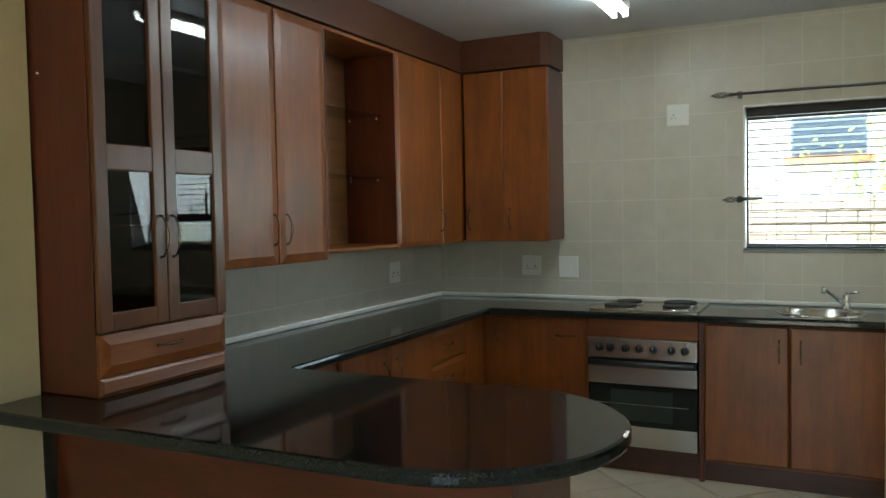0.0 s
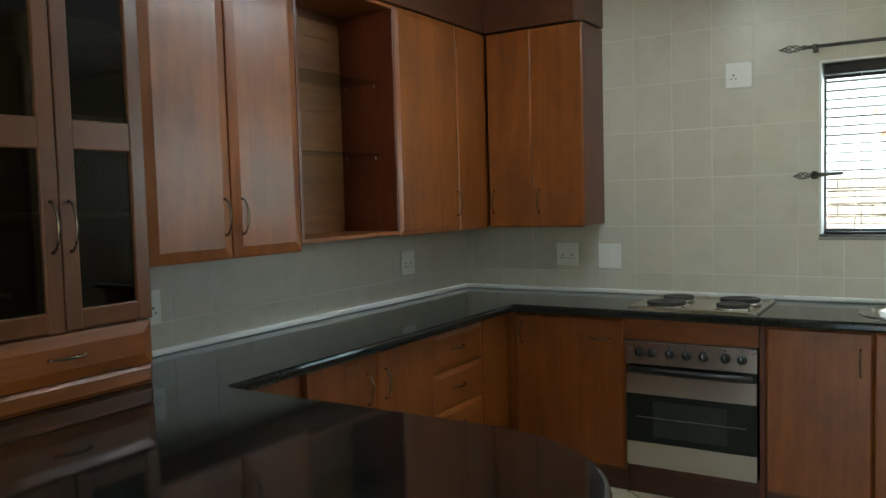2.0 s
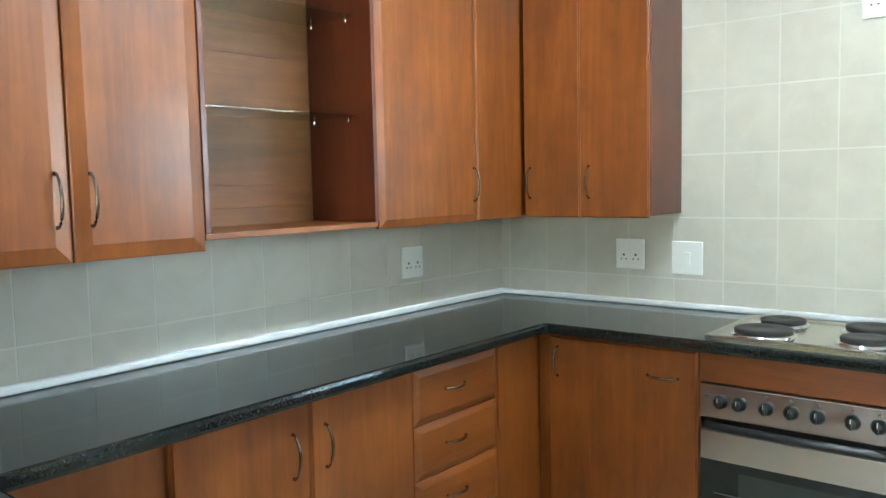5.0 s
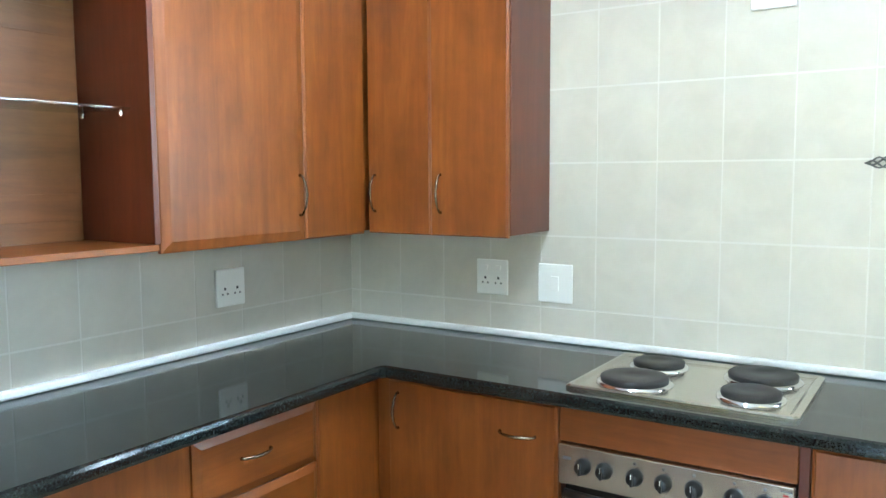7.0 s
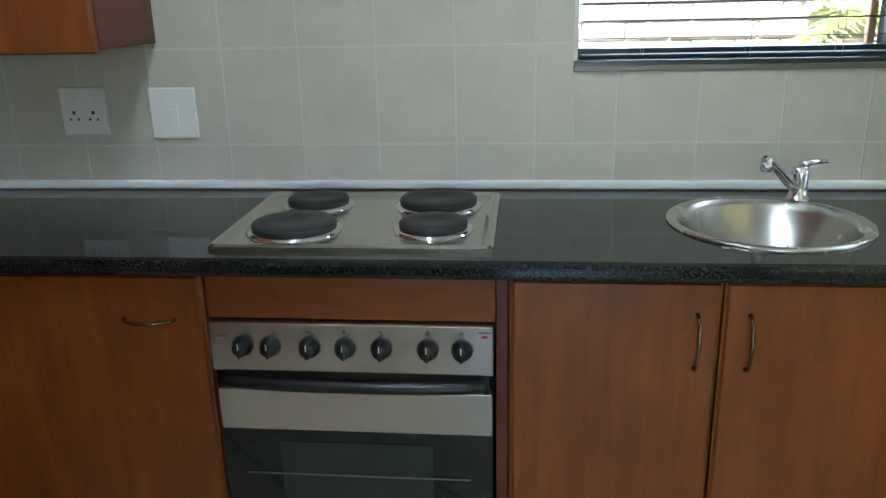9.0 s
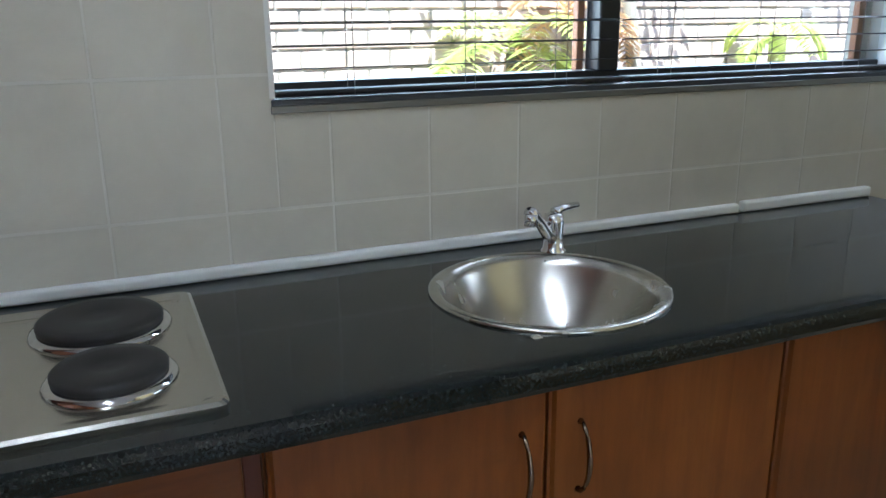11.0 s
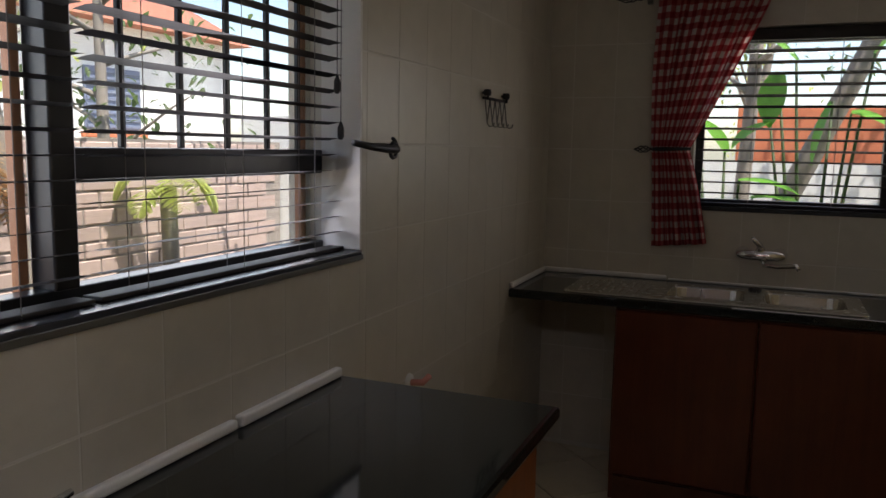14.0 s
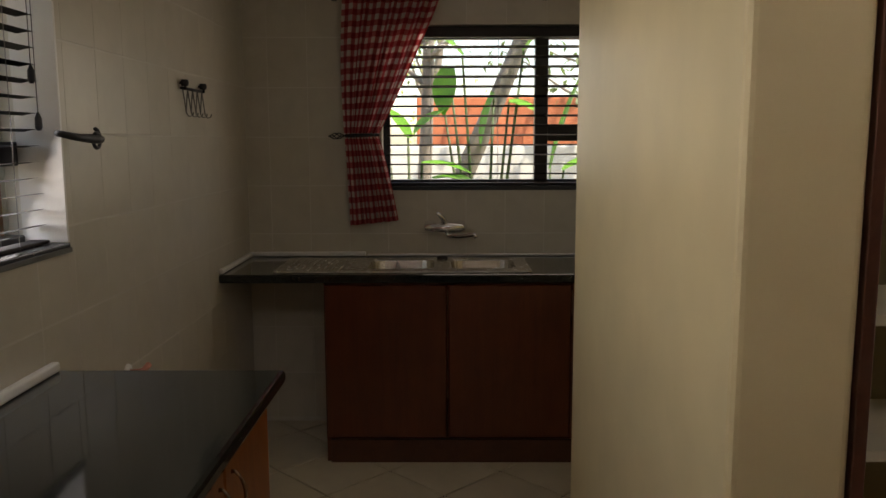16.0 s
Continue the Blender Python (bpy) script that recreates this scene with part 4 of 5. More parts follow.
def hold_back(at, base, arm, m, label):
    e = thing("curtain_holdback", at, label, "holdback", "curtain holdbacks")
    P = Vector(at)
    bm = bmesh.new()
    add_tube(bm, [Vector(base), P], 0.006, 8)
    add_lathe(bm, [(0.02, -0.003), (0.02, 0.003)], base, 14, "y" if abs(Vector(base).y - P.y) > abs(Vector(base).x - P.x) else "x", True)
    A = Vector(arm)
    add_tube(bm, [P - A * 0.02, P + A * 0.35, P + A], [0.009, 0.010, 0.007], 8)
    add_cage(bm, P - A.normalized() * 0.085, P - A.normalized() * 0.005, 0.016)
    mesh_ob("arm", bm, m, e, True)


hold_back((1.945, -0.06, 1.51), (1.945, -0.001, 1.51), (0.13, -0.012, 0.004), PEWTER, "pewter twisted curtain holdback beside the window")
e = thing("curtain_holdback", (3.74, -0.05, 1.515), "black iron curled curtain holdback on the tiles", "holdback", "curtain holdbacks")
bm = bmesh.new()
add_tube(bm, [(3.752, -0.001, 1.515), (3.757, -0.05, 1.512), (3.737, -0.075, 1.505), (3.68, -0.085, 1.505), (3.58, -0.085, 1.51), (3.49, -0.075, 1.52)], [0.007, 0.009, 0.011, 0.012, 0.010, 0.008], 10)
pts = []
for k in range(14):
    a = 2.2 * math.pi * k / 13
    pts.append((3.757 + (0.03 - 0.001 * k) * math.sin(a), -0.052 - 0.004 * k / 13, 1.515 + (0.03 - 0.001 * k) * math.cos(a) - 0.01))
add_tube(bm, pts, 0.0055, 8)
mesh_ob("arm", bm, IRON, e, True)
hold_back((5.545, -0.525, 1.525), (EX - 0.002, -0.525, 1.525), (0.004, -0.17, 0.004), IRON, "black iron holdback gathering the gingham curtain")


def curtain():
    c = thing("gingham_curtain", (5.57, -0.7, 2.2), "red and white gingham curtain tied to one side", "curtain")
    bm = bmesh.new()
    uvl = bm.loops.layers.uv.new("UVMap")
    rows, cols = 44, 72
    zt, zb = 2.235, 1.08
    grid = []
    for i in range(rows + 1):
        s = i / rows
        z = zt + (zb - zt) * s
        if z > 1.525:
            q = (zt - z) / (zt - 1.525)
            yl = -0.522 + 0.015 * math.sin(q * 3)
            yr = -1.01 + (0.32 * q ** 1.25)
        else:
            q = (1.525 - z) / (1.525 - zb)
            yl = -0.522 - 0.02 * q
            yr = -0.69 - 0.10 * q ** 0.8
        tight = math.exp(-((z - 1.525) / 0.10) ** 2)
        row = []
        for j in range(cols + 1):
            u = j / cols
            amp = (0.013 + 0.010 * u) * (1 - 0.5 * tight)
            ph = 2 * math.pi * (6.5 * u + 0.25 * math.sin(3 * s + 2 * u))
            y = yl + (yr - yl) * u + 0.006 * math.sin(ph * 0.5 + 1)
            x = 5.574 + amp * math.sin(ph) + 0.004 * math.sin(2 * ph + 4 * s) - 0.008 * tight
            droop = 0.03 * u * math.sin(math.pi * min(1, s * 1.7)) if z > 1.525 else 0.025 * (u - 0.5) * q
            row.append((bm.verts.new((x, y, z + droop)), u * 0.80 / 0.058, (zt - z) / 0.058))
        grid.append(row)
    for i in range(rows):
        for j in range(cols):
            q = (grid[i][j], grid[i][j + 1], grid[i + 1][j + 1], grid[i + 1][j])
            f = bm.faces.new([v[0] for v in q])
            for loop, v in zip(f.loops, q):
                loop[uvl].uv = (v[1], v[2])
    bmesh.ops.solidify(bm, geom=bm.faces[:], thickness=0.0012)
    mesh_ob("cloth", bm, GINGHAM, c, True)


curtain()


# ---- sockets, hooks, lamp ----
def socket(at, w, h, face, holes, label, cat="socket"):
    """face: the way off the wall, '-y' or '+x'."""
    e = thing("wall_socket", at, label, cat, "wall sockets")
    def place(u, v, d):
        return (at[0] + u, at[1] - d, at[2] + v) if face == "-y" else (at[0] + d, at[1] + u, at[2] + v)
    p, q = place(-w / 2, -h / 2, 0.0005), place(w / 2, h / 2, 0.011)
    lo, hi = [min(a, b) for a, b in zip(p, q)], [max(a, b) for a, b in zip(p, q)]
    box("plate", lo, hi, PLASTIC, e, 0.004, 3)
    for u, v, su, sv, m, d in holes:
        p, q = place(u - su / 2, v - sv / 2, 0.0105), place(u + su / 2, v + sv / 2, 0.0115 + d)
        lo, hi = [min(a, b) for a, b in zip(p, q)], [max(a, b) for a, b in zip(p, q)]
        box("switch" if m is PLASTIC else "hole", lo, hi, m, e, 0.001 if m is PLASTIC else 0)


def plug(u, v):
    return [(u, v + 0.012, 0.008, 0.009, BLKPLASTIC, 0), (u - 0.011, v - 0.006, 0.006, 0.006, BLKPLASTIC, 0), (u + 0.011, v - 0.006, 0.006, 0.006, BLKPLASTIC, 0)]


socket((1.60, 0, 2.022), 0.128, 0.128, "-y", plug(-0.025, -0.012) + [(0.03, -0.01, 0.02, 0.028, PLASTIC, 0.003)], "white square wall socket high on tiles")
socket((0.665, 0, 1.112), 0.128, 0.128, "-y", plug(-0.027, -0.015) + plug(0.027, -0.015) + [(-0.027, 0.035, 0.02, 0.016, PLASTIC, 0.003), (0.027, 0.035, 0.02, 0.016, PLASTIC, 0.003)], "white double wall socket below the cabinet")
socket((0.915, 0, 1.105), 0.128, 0.135, "-y", [(0, 0, 0.03, 0.05, PLASTIC, 0.004), (0, 0.01, 0.012, 0.004, GREY, 0.0036), (0, -0.012, 0.012, 0.004, GREY, 0.0036)], "white cooker isolator switch above the worktop", "switch")
socket((0, -0.655, 1.105), 0.125, 0.128, "+x", plug(-0.027, -0.015) + plug(0.027, -0.015), "white double wall socket under the cabinets")
socket((0, -2.34, 1.08), 0.125, 0.128, "+x", plug(-0.027, -0.015) + plug(0.027, -0.015), "white double wall socket near the hutch")
socket((0.105, -3.36, 1.42), 0.07, 0.115, "+x", [(0, 0, 0.02, 0.03, PLASTIC, 0.003)], "cream light switch on the painted wall", "switch")

e = thing("hook_rack", (4.77, -0.02, 1.7), "dark wire hook rack on the tiled wall", "hook rack")
bm = bmesh.new()
add_tube(bm, [(4.62, -0.012, 1.705), (4.90, -0.012, 1.705)], 0.006, 8)
for x in (4.64, 4.87):
    add_tube(bm, [(x, -0.001, 1.725), (x, -0.022, 1.725), (x, -0.022, 1.70)], 0.006, 6)
    add_lathe(bm, [(0.013, -0.012), (0.016, 0.0), (0.013, 0.012)], (x, -0.02, 1.725), 10, "z", True)
mesh_ob("bar", bm, IRON, e, True)
bm = bmesh.new()
for k in range(5):
    x = 4.63 + 0.06 * k
    add_tube(bm, [(x, -0.014, 1.703), (x + 0.016, -0.014, 1.66), (x + 0.03, -0.015, 1.61), (x + 0.04, -0.022, 1.597), (x + 0.055, -0.03, 1.6), (x + 0.06, -0.034, 1.613)], 0.0026, 6)
    if k < 4:
        add_tube(bm, [(x + 0.06, -0.014, 1.703), (x + 0.045, -0.014, 1.66), (x + 0.03, -0.015, 1.615)], 0.0026, 6)
mesh_ob("hooks", bm, PEWTER, e, True)

e = thing("pipe_outlet", (4.0, -0.01, 0.76), "capped pink water pipe outlet on the tiles", "pipe")
lathe("flange", [(0.03, 0.0), (0.028, 0.006), (0.014, 0.01)], (4.0, 0.0, 0.755), PLASTIC, e, 16, "y")
tube("pipe", [(4.0, -0.005, 0.755), (4.0, -0.05, 0.76), (4.03, -0.06, 0.775)], 0.011, mat("pink_cap", (0.6, 0.25, 0.2), 0.5), e, 10)


def fluorescent(x, y0, y1):
    e = thing("ceiling_light", (x, (y0 + y1) / 2, H), "lit twin tube fluorescent ceiling light", "ceiling light")
    box("base", (x - 0.05, y0 - 0.02, H - 0.045), (x + 0.05, y1 + 0.02, H - 0.001), WHITE, e, 0.006)
    for dx in (-0.03, 0.03):
        tube("lamp_tube", [(x + dx, y0, H - 0.066), (x + dx, y1, H - 0.066)], 0.0145, TUBE, e, 14)
        for y in (y0 - 0.008, y1 + 0.008):
            box("holder", (x + dx - 0.014, y - 0.007, H - 0.085), (x + dx + 0.014, y + 0.007, H - 0.0455), PLASTIC, e, 0.002)


fluorescent(1.43, -1.95, -0.75)


# ---- garden ----
random.seed(7)
ground = tagged(box("ground", (-60, -60, -0.3), (80, 80, -0.16), SOIL), kind="structure")


def ribbon_leaf(bm, base, direction, length, width, droop, seg=6, fold=0.15):
    """A long leaf that bends down, with a mid rib."""
    d = Vector(direction).normalized()
    side = d.cross(Vector((0, 0, 1)))
    side = side.normalized() if side.length > 1e-3 else Vector((1, 0, 0))
    p, prev = Vector(base), None
    for k in range(seg + 1):
        s = k / seg
        w = width * math.sin(math.pi * (0.12 + 0.88 * s)) ** 0.8 * 0.5
        up = side.cross(d)
        row = [bm.verts.new(p - side * w + up * fold * w), bm.verts.new(p), bm.verts.new(p + side * w + up * fold * w)]
        if prev:
            for j in (0, 1):
                bm.faces.new((prev[j], prev[j + 1], row[j + 1], row[j]))
        prev = row
        p = p + d * (length / seg)
        d = (d + Vector((0, 0, -droop / seg))).normalized()


def add_frond(bm, base, direction, length, droop, leaflets=24, leaf_len=0.17, width=0.026):
    """A fern or palm frond: a drooping rib with paired leaflets."""
    d, p = Vector(direction).normalized(), Vector(base)
    for k in range(leaflets):
        s = k / leaflets
        side = d.cross(Vector((0, 0, 1))).normalized()
        for sg in (-1, 1):
            ll = leaf_len * math.sin(math.pi * (0.15 + 0.8 * s))
            ribbon_leaf(bm, p, side * sg + d * 0.5 + Vector((0, 0, random.uniform(-0.1, 0.2))), ll, width, 0.5, 2, 0.1)
        p = p + d * (length / leaflets)
        d = (d + Vector((0, 0, -droop / leaflets))).normalized()


def fern(at, fronds, length, label, m=None, spread=1.0, name="fern"):
    e = thing(name, at, label, "plant", "garden plants")
    bm = bmesh.new()
    for k in range(fronds):
        a = 2 * math.pi * (k + random.random()) / fronds
        up = random.uniform(0.5, 1.6)
        add_frond(bm, Vector(at) + Vector((0, 0, random.uniform(-0.05, 0.1))), (math.cos(a) * spread, math.sin(a) * spread * 0.6, up * 0.5), length * random.uniform(0.7, 1.1), random.uniform(2.0, 3.4))
    mesh_ob("fronds", bm, m or FERN, e)
    bm = bmesh.new()
    add_tube(bm, [(at[0], at[1], -0.2), (at[0] + 0.02, at[1], at[2] * 0.5), at], [0.07, 0.05, 0.05], 8)
    mesh_ob("stem", bm, BARK, e, True)


def tree(at, height, lean, limbs, leaves, label, leaf_mat, r=0.07, leaf=0.09, crown=0.8, low=0.45):
    e = thing("tree", (at[0], at[1], -0.2), label, "tree", "garden trees")
    bm, lf = bmesh.new(), bmesh.new()
    base, top = Vector((at[0], at[1], -0.2)), Vector((at[0] + lean[0], at[1] + lean[1], height))
    trunk = [base.lerp(top, s) + Vector((0.05 * math.sin(5 * s), 0.04 * math.cos(4 * s), 0)) for s in [k / 8 for k in range(9)]]
    add_tube(bm, trunk, [r * (1 - 0.5 * k / 8) for k in range(9)], 9)
    for i in range(limbs):
        s = low + (1 - low) * i / limbs
        p0 = base.lerp(top, s)
        a = random.uniform(0, 6.28)
        pts = [p0]
        v = Vector((math.cos(a), math.sin(a), random.uniform(0.3, 1.0)))
        L = crown * random.uniform(0.6, 1.2)
        for k in range(4):
            pts.append(pts[-1] + v * L / 4)
            v = (v + Vector((random.uniform(-0.4, 0.4), random.uniform(-0.4, 0.4), random.uniform(-0.2, 0.2)))).normalized()
        add_tube(bm, pts, [r * 0.4, r * 0.3, r * 0.2, r * 0.13, r * 0.06], 6)
        for k in range(leaves // limbs):
            q = pts[random.randint(1, 4)] + Vector([random.gauss(0, 0.16 * crown) for _ in range(3)])
            d = Vector([random.uniform(-1, 1) for _ in range(3)])
            ribbon_leaf(lf, q, d, leaf * random.uniform(0.6, 1.3), leaf * 0.45, 0.6, 2)
    mesh_ob("trunk", bm, BARK, e, True)
    tagged(mesh_ob("foliage", lf, leaf_mat, e), kind="stuff")


def big_leaf_plant(at, specs, label):
    """specs: (direction, stalk length, leaf length, leaf width, leaf direction)."""
    e = thing("banana_plant", (at[0], at[1], -0.2), label, "plant", "garden plants")
    for d, stalk, ll, w, out in specs:
        bm = bmesh.new()
        b = Vector((at[0], at[1], -0.2))
        v = Vector(d).normalized()
        tip = b + v * stalk
        add_tube(bm, [b, b.lerp(tip, 0.5) + Vector((0, 0, 0.03)), tip], [0.018, 0.013, 0.008], 6)
        mesh_ob("stalk", bm, LEAFDK, e, True)
        bm = bmesh.new()
        ribbon_leaf(bm, tip, out, ll, w, 0.5, 9, 0.3)
        mesh_ob("leaf", bm, LEAF, e, True)


fern((3.62, 2.15, 1.2), 15, 0.8, "sunlit pale green palm fern before the brick wall")
fern((2.75, 2.25, 0.55), 10, 0.5, "low green fern at the garden wall")
fern((5.5, 2.3, 1.25), 5, 0.45, "drooping fern against the shaded brick wall", None, 0.8)
fern((4.0, 2.25, 1.35), 8, 0.55, "drooping dead brown palm leaves at the wall", DEADLEAF, 0.6, "dead_palm")
tree((4.55, 2.25), 2.6, (-0.3, 0.1), 9, 420, "slim grey garden tree with light foliage", FERN, 0.055, 0.07, 1.0, 0.66)
tree((6.0, 3.4), 2.9, (0.2, 0.1), 8, 500, "leafy tree beyond the brick wall", LEAFDK, 0.06, 0.1, 1.1)
tree((3.0, 3.6), 2.0, (0.2, 0.1), 8, 800, "leafy shrub beyond the brick wall", FERN, 0.05, 0.1, 0.9)
tree((4.6, 3.5), 1.9, (0.1, 0.1), 8, 800, "dense shrub beyond the brick wall", LEAFDK, 0.05, 0.1, 0.9)

# houses beyond the wall
def house(at, size, label, windows, roof=ROOFT):
    h = thing("house", at, label, "house", "neighbouring houses")
    x, y, z = at
    w, d, hh = size
    box("wall", (x, y, z), (x + w, y + d, z + hh), HOUSEW, h)
    bm = bmesh.new()
    v = [bm.verts.new(p) for p in ((x - .4, y - .4, z + hh), (x + w + .4, y - .4, z + hh), (x + w + .4, y + d + .4, z + hh), (x - .4, y + d + .4, z + hh), (x - .4, y + d / 2, z + hh + 1.5), (x + w + .4, y + d / 2, z + hh + 1.5))]
    for f in ((0, 1, 5, 4), (2, 3, 4, 5), (0, 4, 3), (1, 2, 5), (3, 2, 1, 0)):
        bm.faces.new([v[i] for i in f])
    mesh_ob("roof", bm, roof, h)
    for wx, wz, ww, wh in windows:
        f = box("window", (x + wx, y - 0.03, z + wz), (x + wx + ww, y - 0.002, z + wz + wh), BLUEGREY, h)
        box("sill", (x + wx - 0.1, y - 0.09, z + wz - 0.12), (x + wx + ww + 0.1, y - 0.031, z + wz - 0.03), TERRA, f, 0.01)
        for k in range(int(wh / 0.11)):
            box("louvre", (x + wx + 0.03, y - 0.06, z + wz + 0.03 + 0.11 * k), (x + wx + ww - 0.03, y - 0.031, z + wz + 0.09 + 0.11 * k), BLUEGREY, f, 0.005, 1)


house((-4.0, 8.0, -0.2), (9.5, 6.0, 4.2), "white neighbouring house with blue-grey louvred windows", [(5.92, 2.42, 1.0, 1.2), (2.2, 2.42, 1.0, 1.2)])
house((7.2, 9.0, -0.2), (7.5, 5.0, 3.6), "white house with red roof behind the trees", [(1.0, 1.9, 1.2, 1.0), (4.0, 1.9, 1.2, 1.0)])

# white gate pier and garden wall, brick by brick
pier = thing("gate_pier", (7.4, 2.6, -0.2), "white plastered gate pier beside the brick wall", "pier")
box("shaft", (7.15, 2.45, -0.2), (7.7, 3.0, 1.75), HOUSEW, pier, 0.01)
gw = thing("garden_wall", (3.5, 2.7, -0.2), "weathered reddish brick garden wall", "wall")
box("core", (-2.0, 2.615, -0.2), (7.14, 2.80, 1.53), MORTAR, gw)
bl_, bh_, gap_ = 0.226, 0.086, 0.013
bm = bmesh.new()
add_box(bm, (-bl_ / 2, -0.055, -bh_ / 2), (bl_ / 2, 0.055, bh_ / 2), 0.006, 1)
brick_ob = mesh_ob("brick", bm, BRICK)
brick_mesh = brick_ob.data
bpy.data.objects.remove(brick_ob)
rest = bmesh.new()
count = 0
for row in range(17):
    z = -0.16 + row * (bh_ + gap_) + bh_ / 2
    x = -1.9 + (row % 2) * (bl_ + gap_) / 2
    while x < 7.02:
        jit = random.uniform(-0.004, 0.004)
        if 2.0 < x < 6.6 and row > 5 and count < 300:
            b = new("brick", brick_mesh)
            b.parent = gw
            b.location = Vector((x, 2.66 + jit, z)) - gw.location
            b.rotation_euler = (0, 0, radians(random.uniform(-0.8, 0.8)))
            count += 1
        else:
            add_box(rest, (x - bl_ / 2, 2.605 + jit, z - bh_ / 2), (x + bl_ / 2, 2.7, z + bh_ / 2))
        x += bl_ + gap_
tagged(mesh_ob("brick_courses", rest, BRICK, gw), kind="stuff")

# east garden
bw = thing("boundary_wall", (9.3, -1.5, -0.2), "white boundary wall with terracotta upper part", "wall")
box("lower", (9.2, -9.0, -0.2), (9.4, 2.3, 1.45), HOUSEW, bw, 0.01)
box("upper", (9.62, -2.6, 1.0), (9.8, -0.72, 1.93), TERRA, bw, 0.01)
tree((7.6, -0.58), 3.2, (0.0, -1.36), 5, 160, "grey leaning trunk with leafy crown outside the scullery", LEAFDK, 0.1, 0.07, 0.9, 0.8)
tree((8.2, -0.83), 3.3, (0.05, -0.02), 8, 460, "slim grey garden tree by the boundary wall", LEAFDK, 0.075, 0.06, 0.9, 0.62)
tree((8.9, -2.8), 3.0, (0.1, 0.3), 9, 500, "leafy tree beside the boundary wall", LEAFDK, 0.07, 0.09, 1.1)
tree((10.8, -0.6), 3.4, (0.1, -0.4), 9, 900, "feathery tree beyond the terracotta wall", FERN, 0.07, 0.07, 1.0)
big_leaf_plant((7.3, -1.3), [((0.0, 0.115, 1.0), 2.24, 0.36, 0.2, (-0.2, 0.12, -1.0)), ((0.02, -0.035, 1.0), 2.05, 0.42, 0.15, (-0.1, 0.3, -1.0)), ((0.0, -0.09, 1.0), 1.98, 0.26, 0.24, (-0.1, -1.0, -0.2)),
                             ((0.0, 0.15, 1.0), 1.93, 0.3, 0.2, (-0.3, 0.6, -0.3)), ((-0.05, 0.07, 1.0), 2.3, 0.4, 0.2, (0.1, 0.5, 0.5)), ((0.0, -0.12, 1.0), 2.35, 0.4, 0.18, (0.0, -0.5, 0.6))], "banana plant with broad drooping green leaves")
big_leaf_plant((7.0, -1.7), [((0.0, -0.03, 1.0), 1.5, 0.75, 0.17, (0.0, -0.26, 1.0)), ((0.0, -0.09, 1.0), 1.5, 0.32, 0.22, (-0.2, -0.5, 0.3))], "banana plant with one upright green leaf")
big_leaf_plant((6.9, -0.8), [((0.0, -0.04, 1.0), 1.55, 0.36, 0.17, (-0.1, -1.0, 0.0)), ((0.0, 0.1, 1.0), 1.6, 0.36, 0.2, (-0.2, 0.6, 0.4)), ((0.05, 0.02, 1.0), 1.72, 0.3, 0.17, (-0.2, 0.3, 0.5)), ((0.0, -0.1, 1.0), 1.45, 0.3, 0.16, (-0.3, -0.6, 0.1))], "dark green leafy plant by the scullery wall")

# ---- wall tiles and floor tiles ----
TW, TH, J = 0.203, 0.25, 0.0038
tile_cache = {}


def tile_mesh(axis, w, h):
    key = (axis, round(w, 3), round(h, 3))
    if key not in tile_cache:
        bm = bmesh.new()
        a, b = w / 2, h / 2
        t, e = 0.008, 0.0018
        rings = []
        for d, q in ((0, 0), (0, t - e), (e, t)):
            ring = []
            for u, v in ((-a + d, -b + d), (a - d, -b + d), (a - d, b - d), (-a + d, b - d)):
                ring.append(bm.verts.new({"n": (u, t - q, v), "w": (q - t, u, v), "e": (t - q, u, v), "f": (u, v, q - t)}[axis]))
            rings.append(ring)
        for r0, r1 in zip(rings, rings[1:]):
            for k in range(4):
                bm.faces.new((r0[k], r0[(k + 1) % 4], r1[(k + 1) % 4], r1[k]))
        bm.faces.new(rings[-1])
        o = mesh_ob("tile", bm, FLOORTILE if axis == "f" else TILE)
        tile_cache[key] = o.data
        bpy.data.objects.remove(o)
    return tile_cache[key]


def cut(r, hole):
    """The parts of rectangle r = (u0, u1, v0, v1) outside hole."""
    u0, u1, v0, v1 = r
    a0, a1, b0, b1 = hole
    if u1 <= a0 or u0 >= a1 or v1 <= b0 or v0 >= b1:
        return [r]
    out = []
    if u0 < a0: out.append((u0, a0, v0, v1))
    if u1 > a1: out.append((a1, u1, v0, v1))
    m0, m1 = max(u0, a0), min(u1, a1)
    if v0 < b0: out.append((m0, m1, v0, b0))
    if v1 > b1: out.append((m0, m1, b1, v1))
    return out


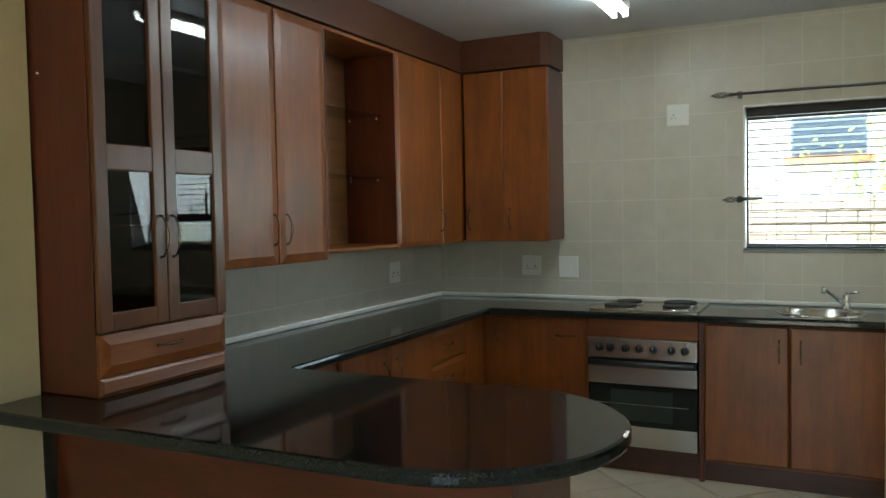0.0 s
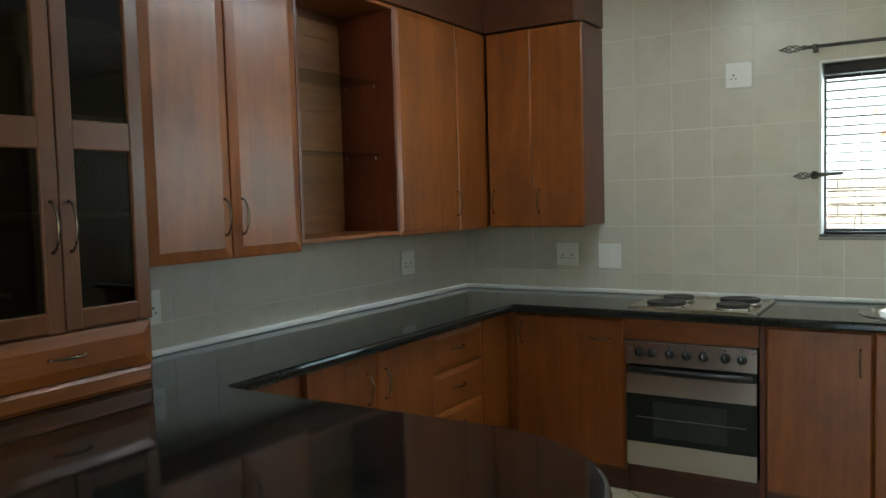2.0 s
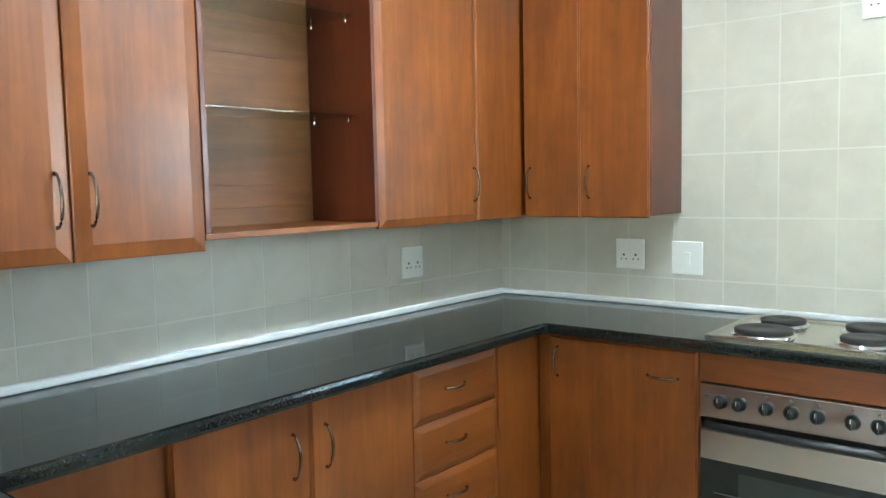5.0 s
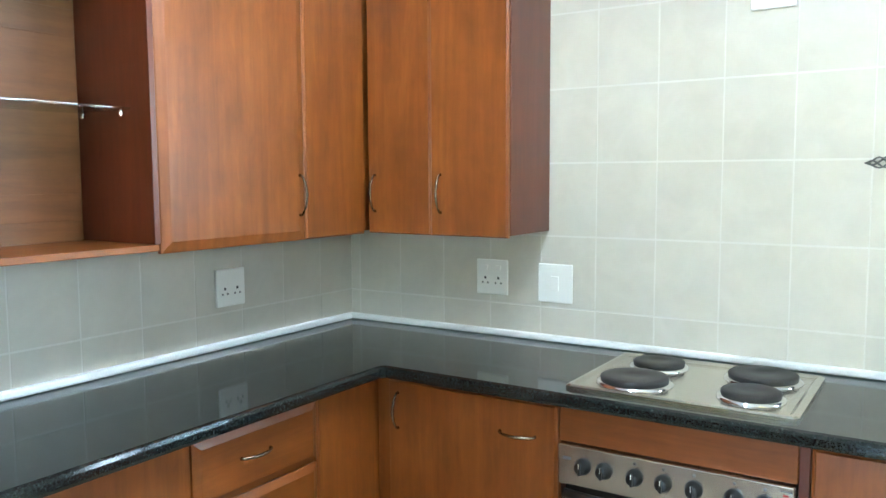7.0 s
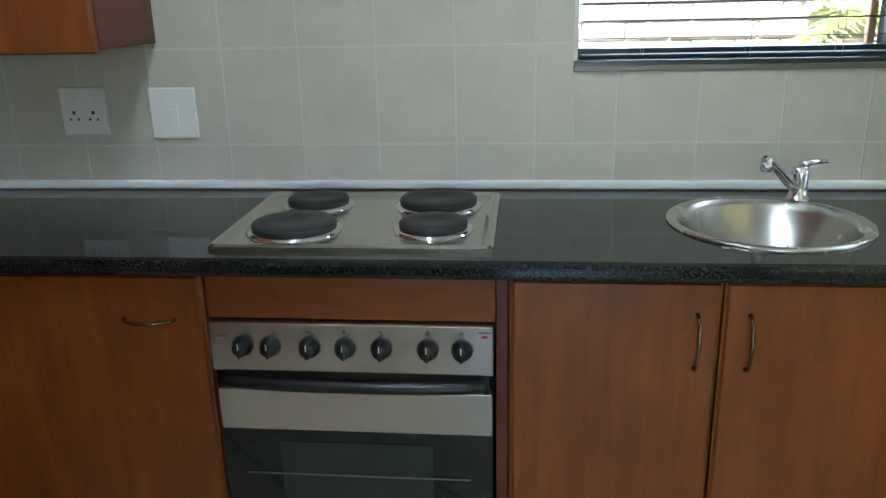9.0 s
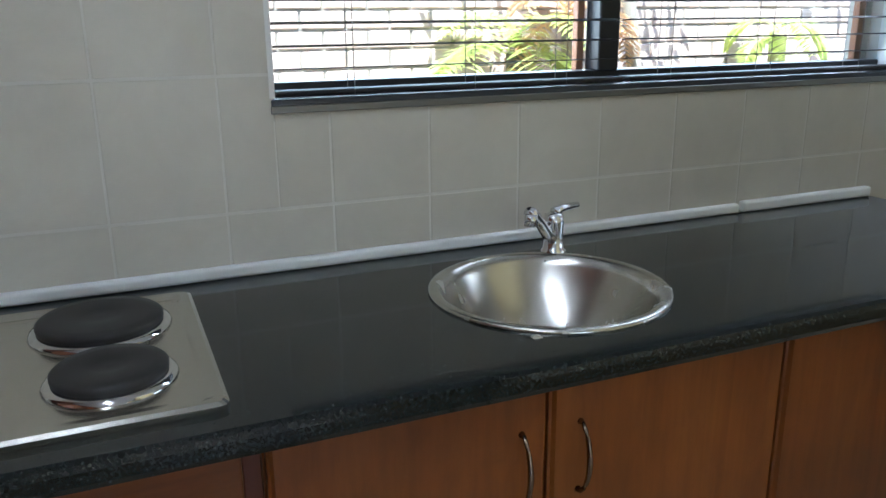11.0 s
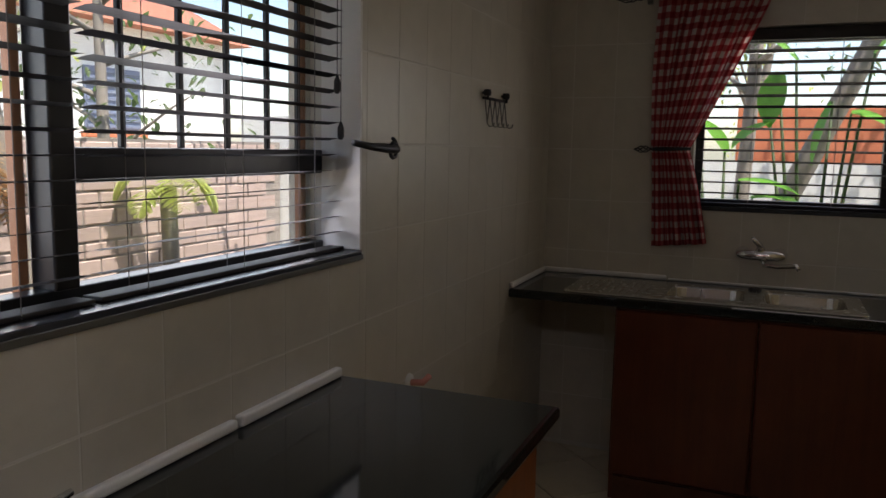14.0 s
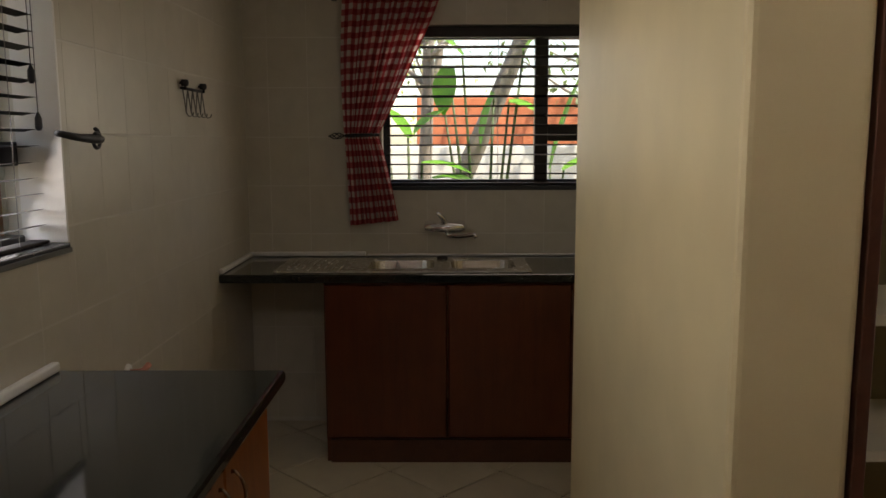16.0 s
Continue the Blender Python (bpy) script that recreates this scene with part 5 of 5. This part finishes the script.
def tile_wall(parent, axis, span, start, holes, place):
    u = start
    while u < span[1]:
        z = 0.02
        while z < H:
            r = (max(u + 0.0009, span[0]), min(u + TW - 0.0009, span[1]), z + J / 2, min(z + TH - J / 2, H))
            parts = [r]
            for hole_ in holes:
                parts = [q for p in parts for q in cut(p, hole_)]
            for u0, u1, v0, v1 in parts:
                if u1 - u0 > 0.012 and v1 - v0 > 0.012:
                    o = new("tile", tile_mesh(axis, u1 - u0, v1 - v0))
                    o.parent = parent
                    o.location = place((u0 + u1) / 2, (v0 + v1) / 2)
            z += TH
        u += TW


tile_wall(wall_north, "n", (0.0, EX), 1.06 - TW * 6, [(WX0, WX1, WZ0, WZ1), (0, 3.5, 0, 0.865), (0, 0.3, 1.3, 3), (0.3, 0.88, 1.3, 3)], lambda u, v: (u, 0, v))
tile_wall(wall_west, "w", (-2.6, 0.0), -0.19 - TW * 12, [(-2.6, 0, 0, 0.865), (-2.6, 0, 1.3, 3)], lambda u, v: (0, u, v))
tile_wall(wall_east, "e", (-2.84, 0.0), -0.12 - TW * 14, [(EY0, EY1, EZ0, EZ1)], lambda u, v: (EX, u, v))

S = 0.357
full = tile_mesh("f", S - 0.010, S - 0.010)
far = bmesh.new()
c45 = math.sqrt(0.5)
for i in range(-40, 40):
    for j in range(-40, 40):
        px = 4.72 + c45 * S * ((i + 0.5) - (j + 0.5))
        py = -0.52 + c45 * S * ((i + 0.5) + (j + 0.5))
        if not (0.0 < px < EX + 0.12 and -7.0 < py < 0.12):
            continue
        if py > -3.7 and 0.5 < px and not (2.8 < px < 3.9 and -2.9 < py < -1.7):
            o = new("tile", full)
            o.parent = floor_ob
            o.location = (px, py, 0)
            o.rotation_euler = (0, 0, radians(45))
        else:
            k = (S - 0.010) * c45
            vs = [far.verts.new((px + dx, py + dy, 0)) for dx, dy in ((k, 0), (0, k), (-k, 0), (0, -k))]
            far.faces.new(vs)
tagged(mesh_ob("tiles_far", far, FLOORTILE, floor_ob), kind="stuff")
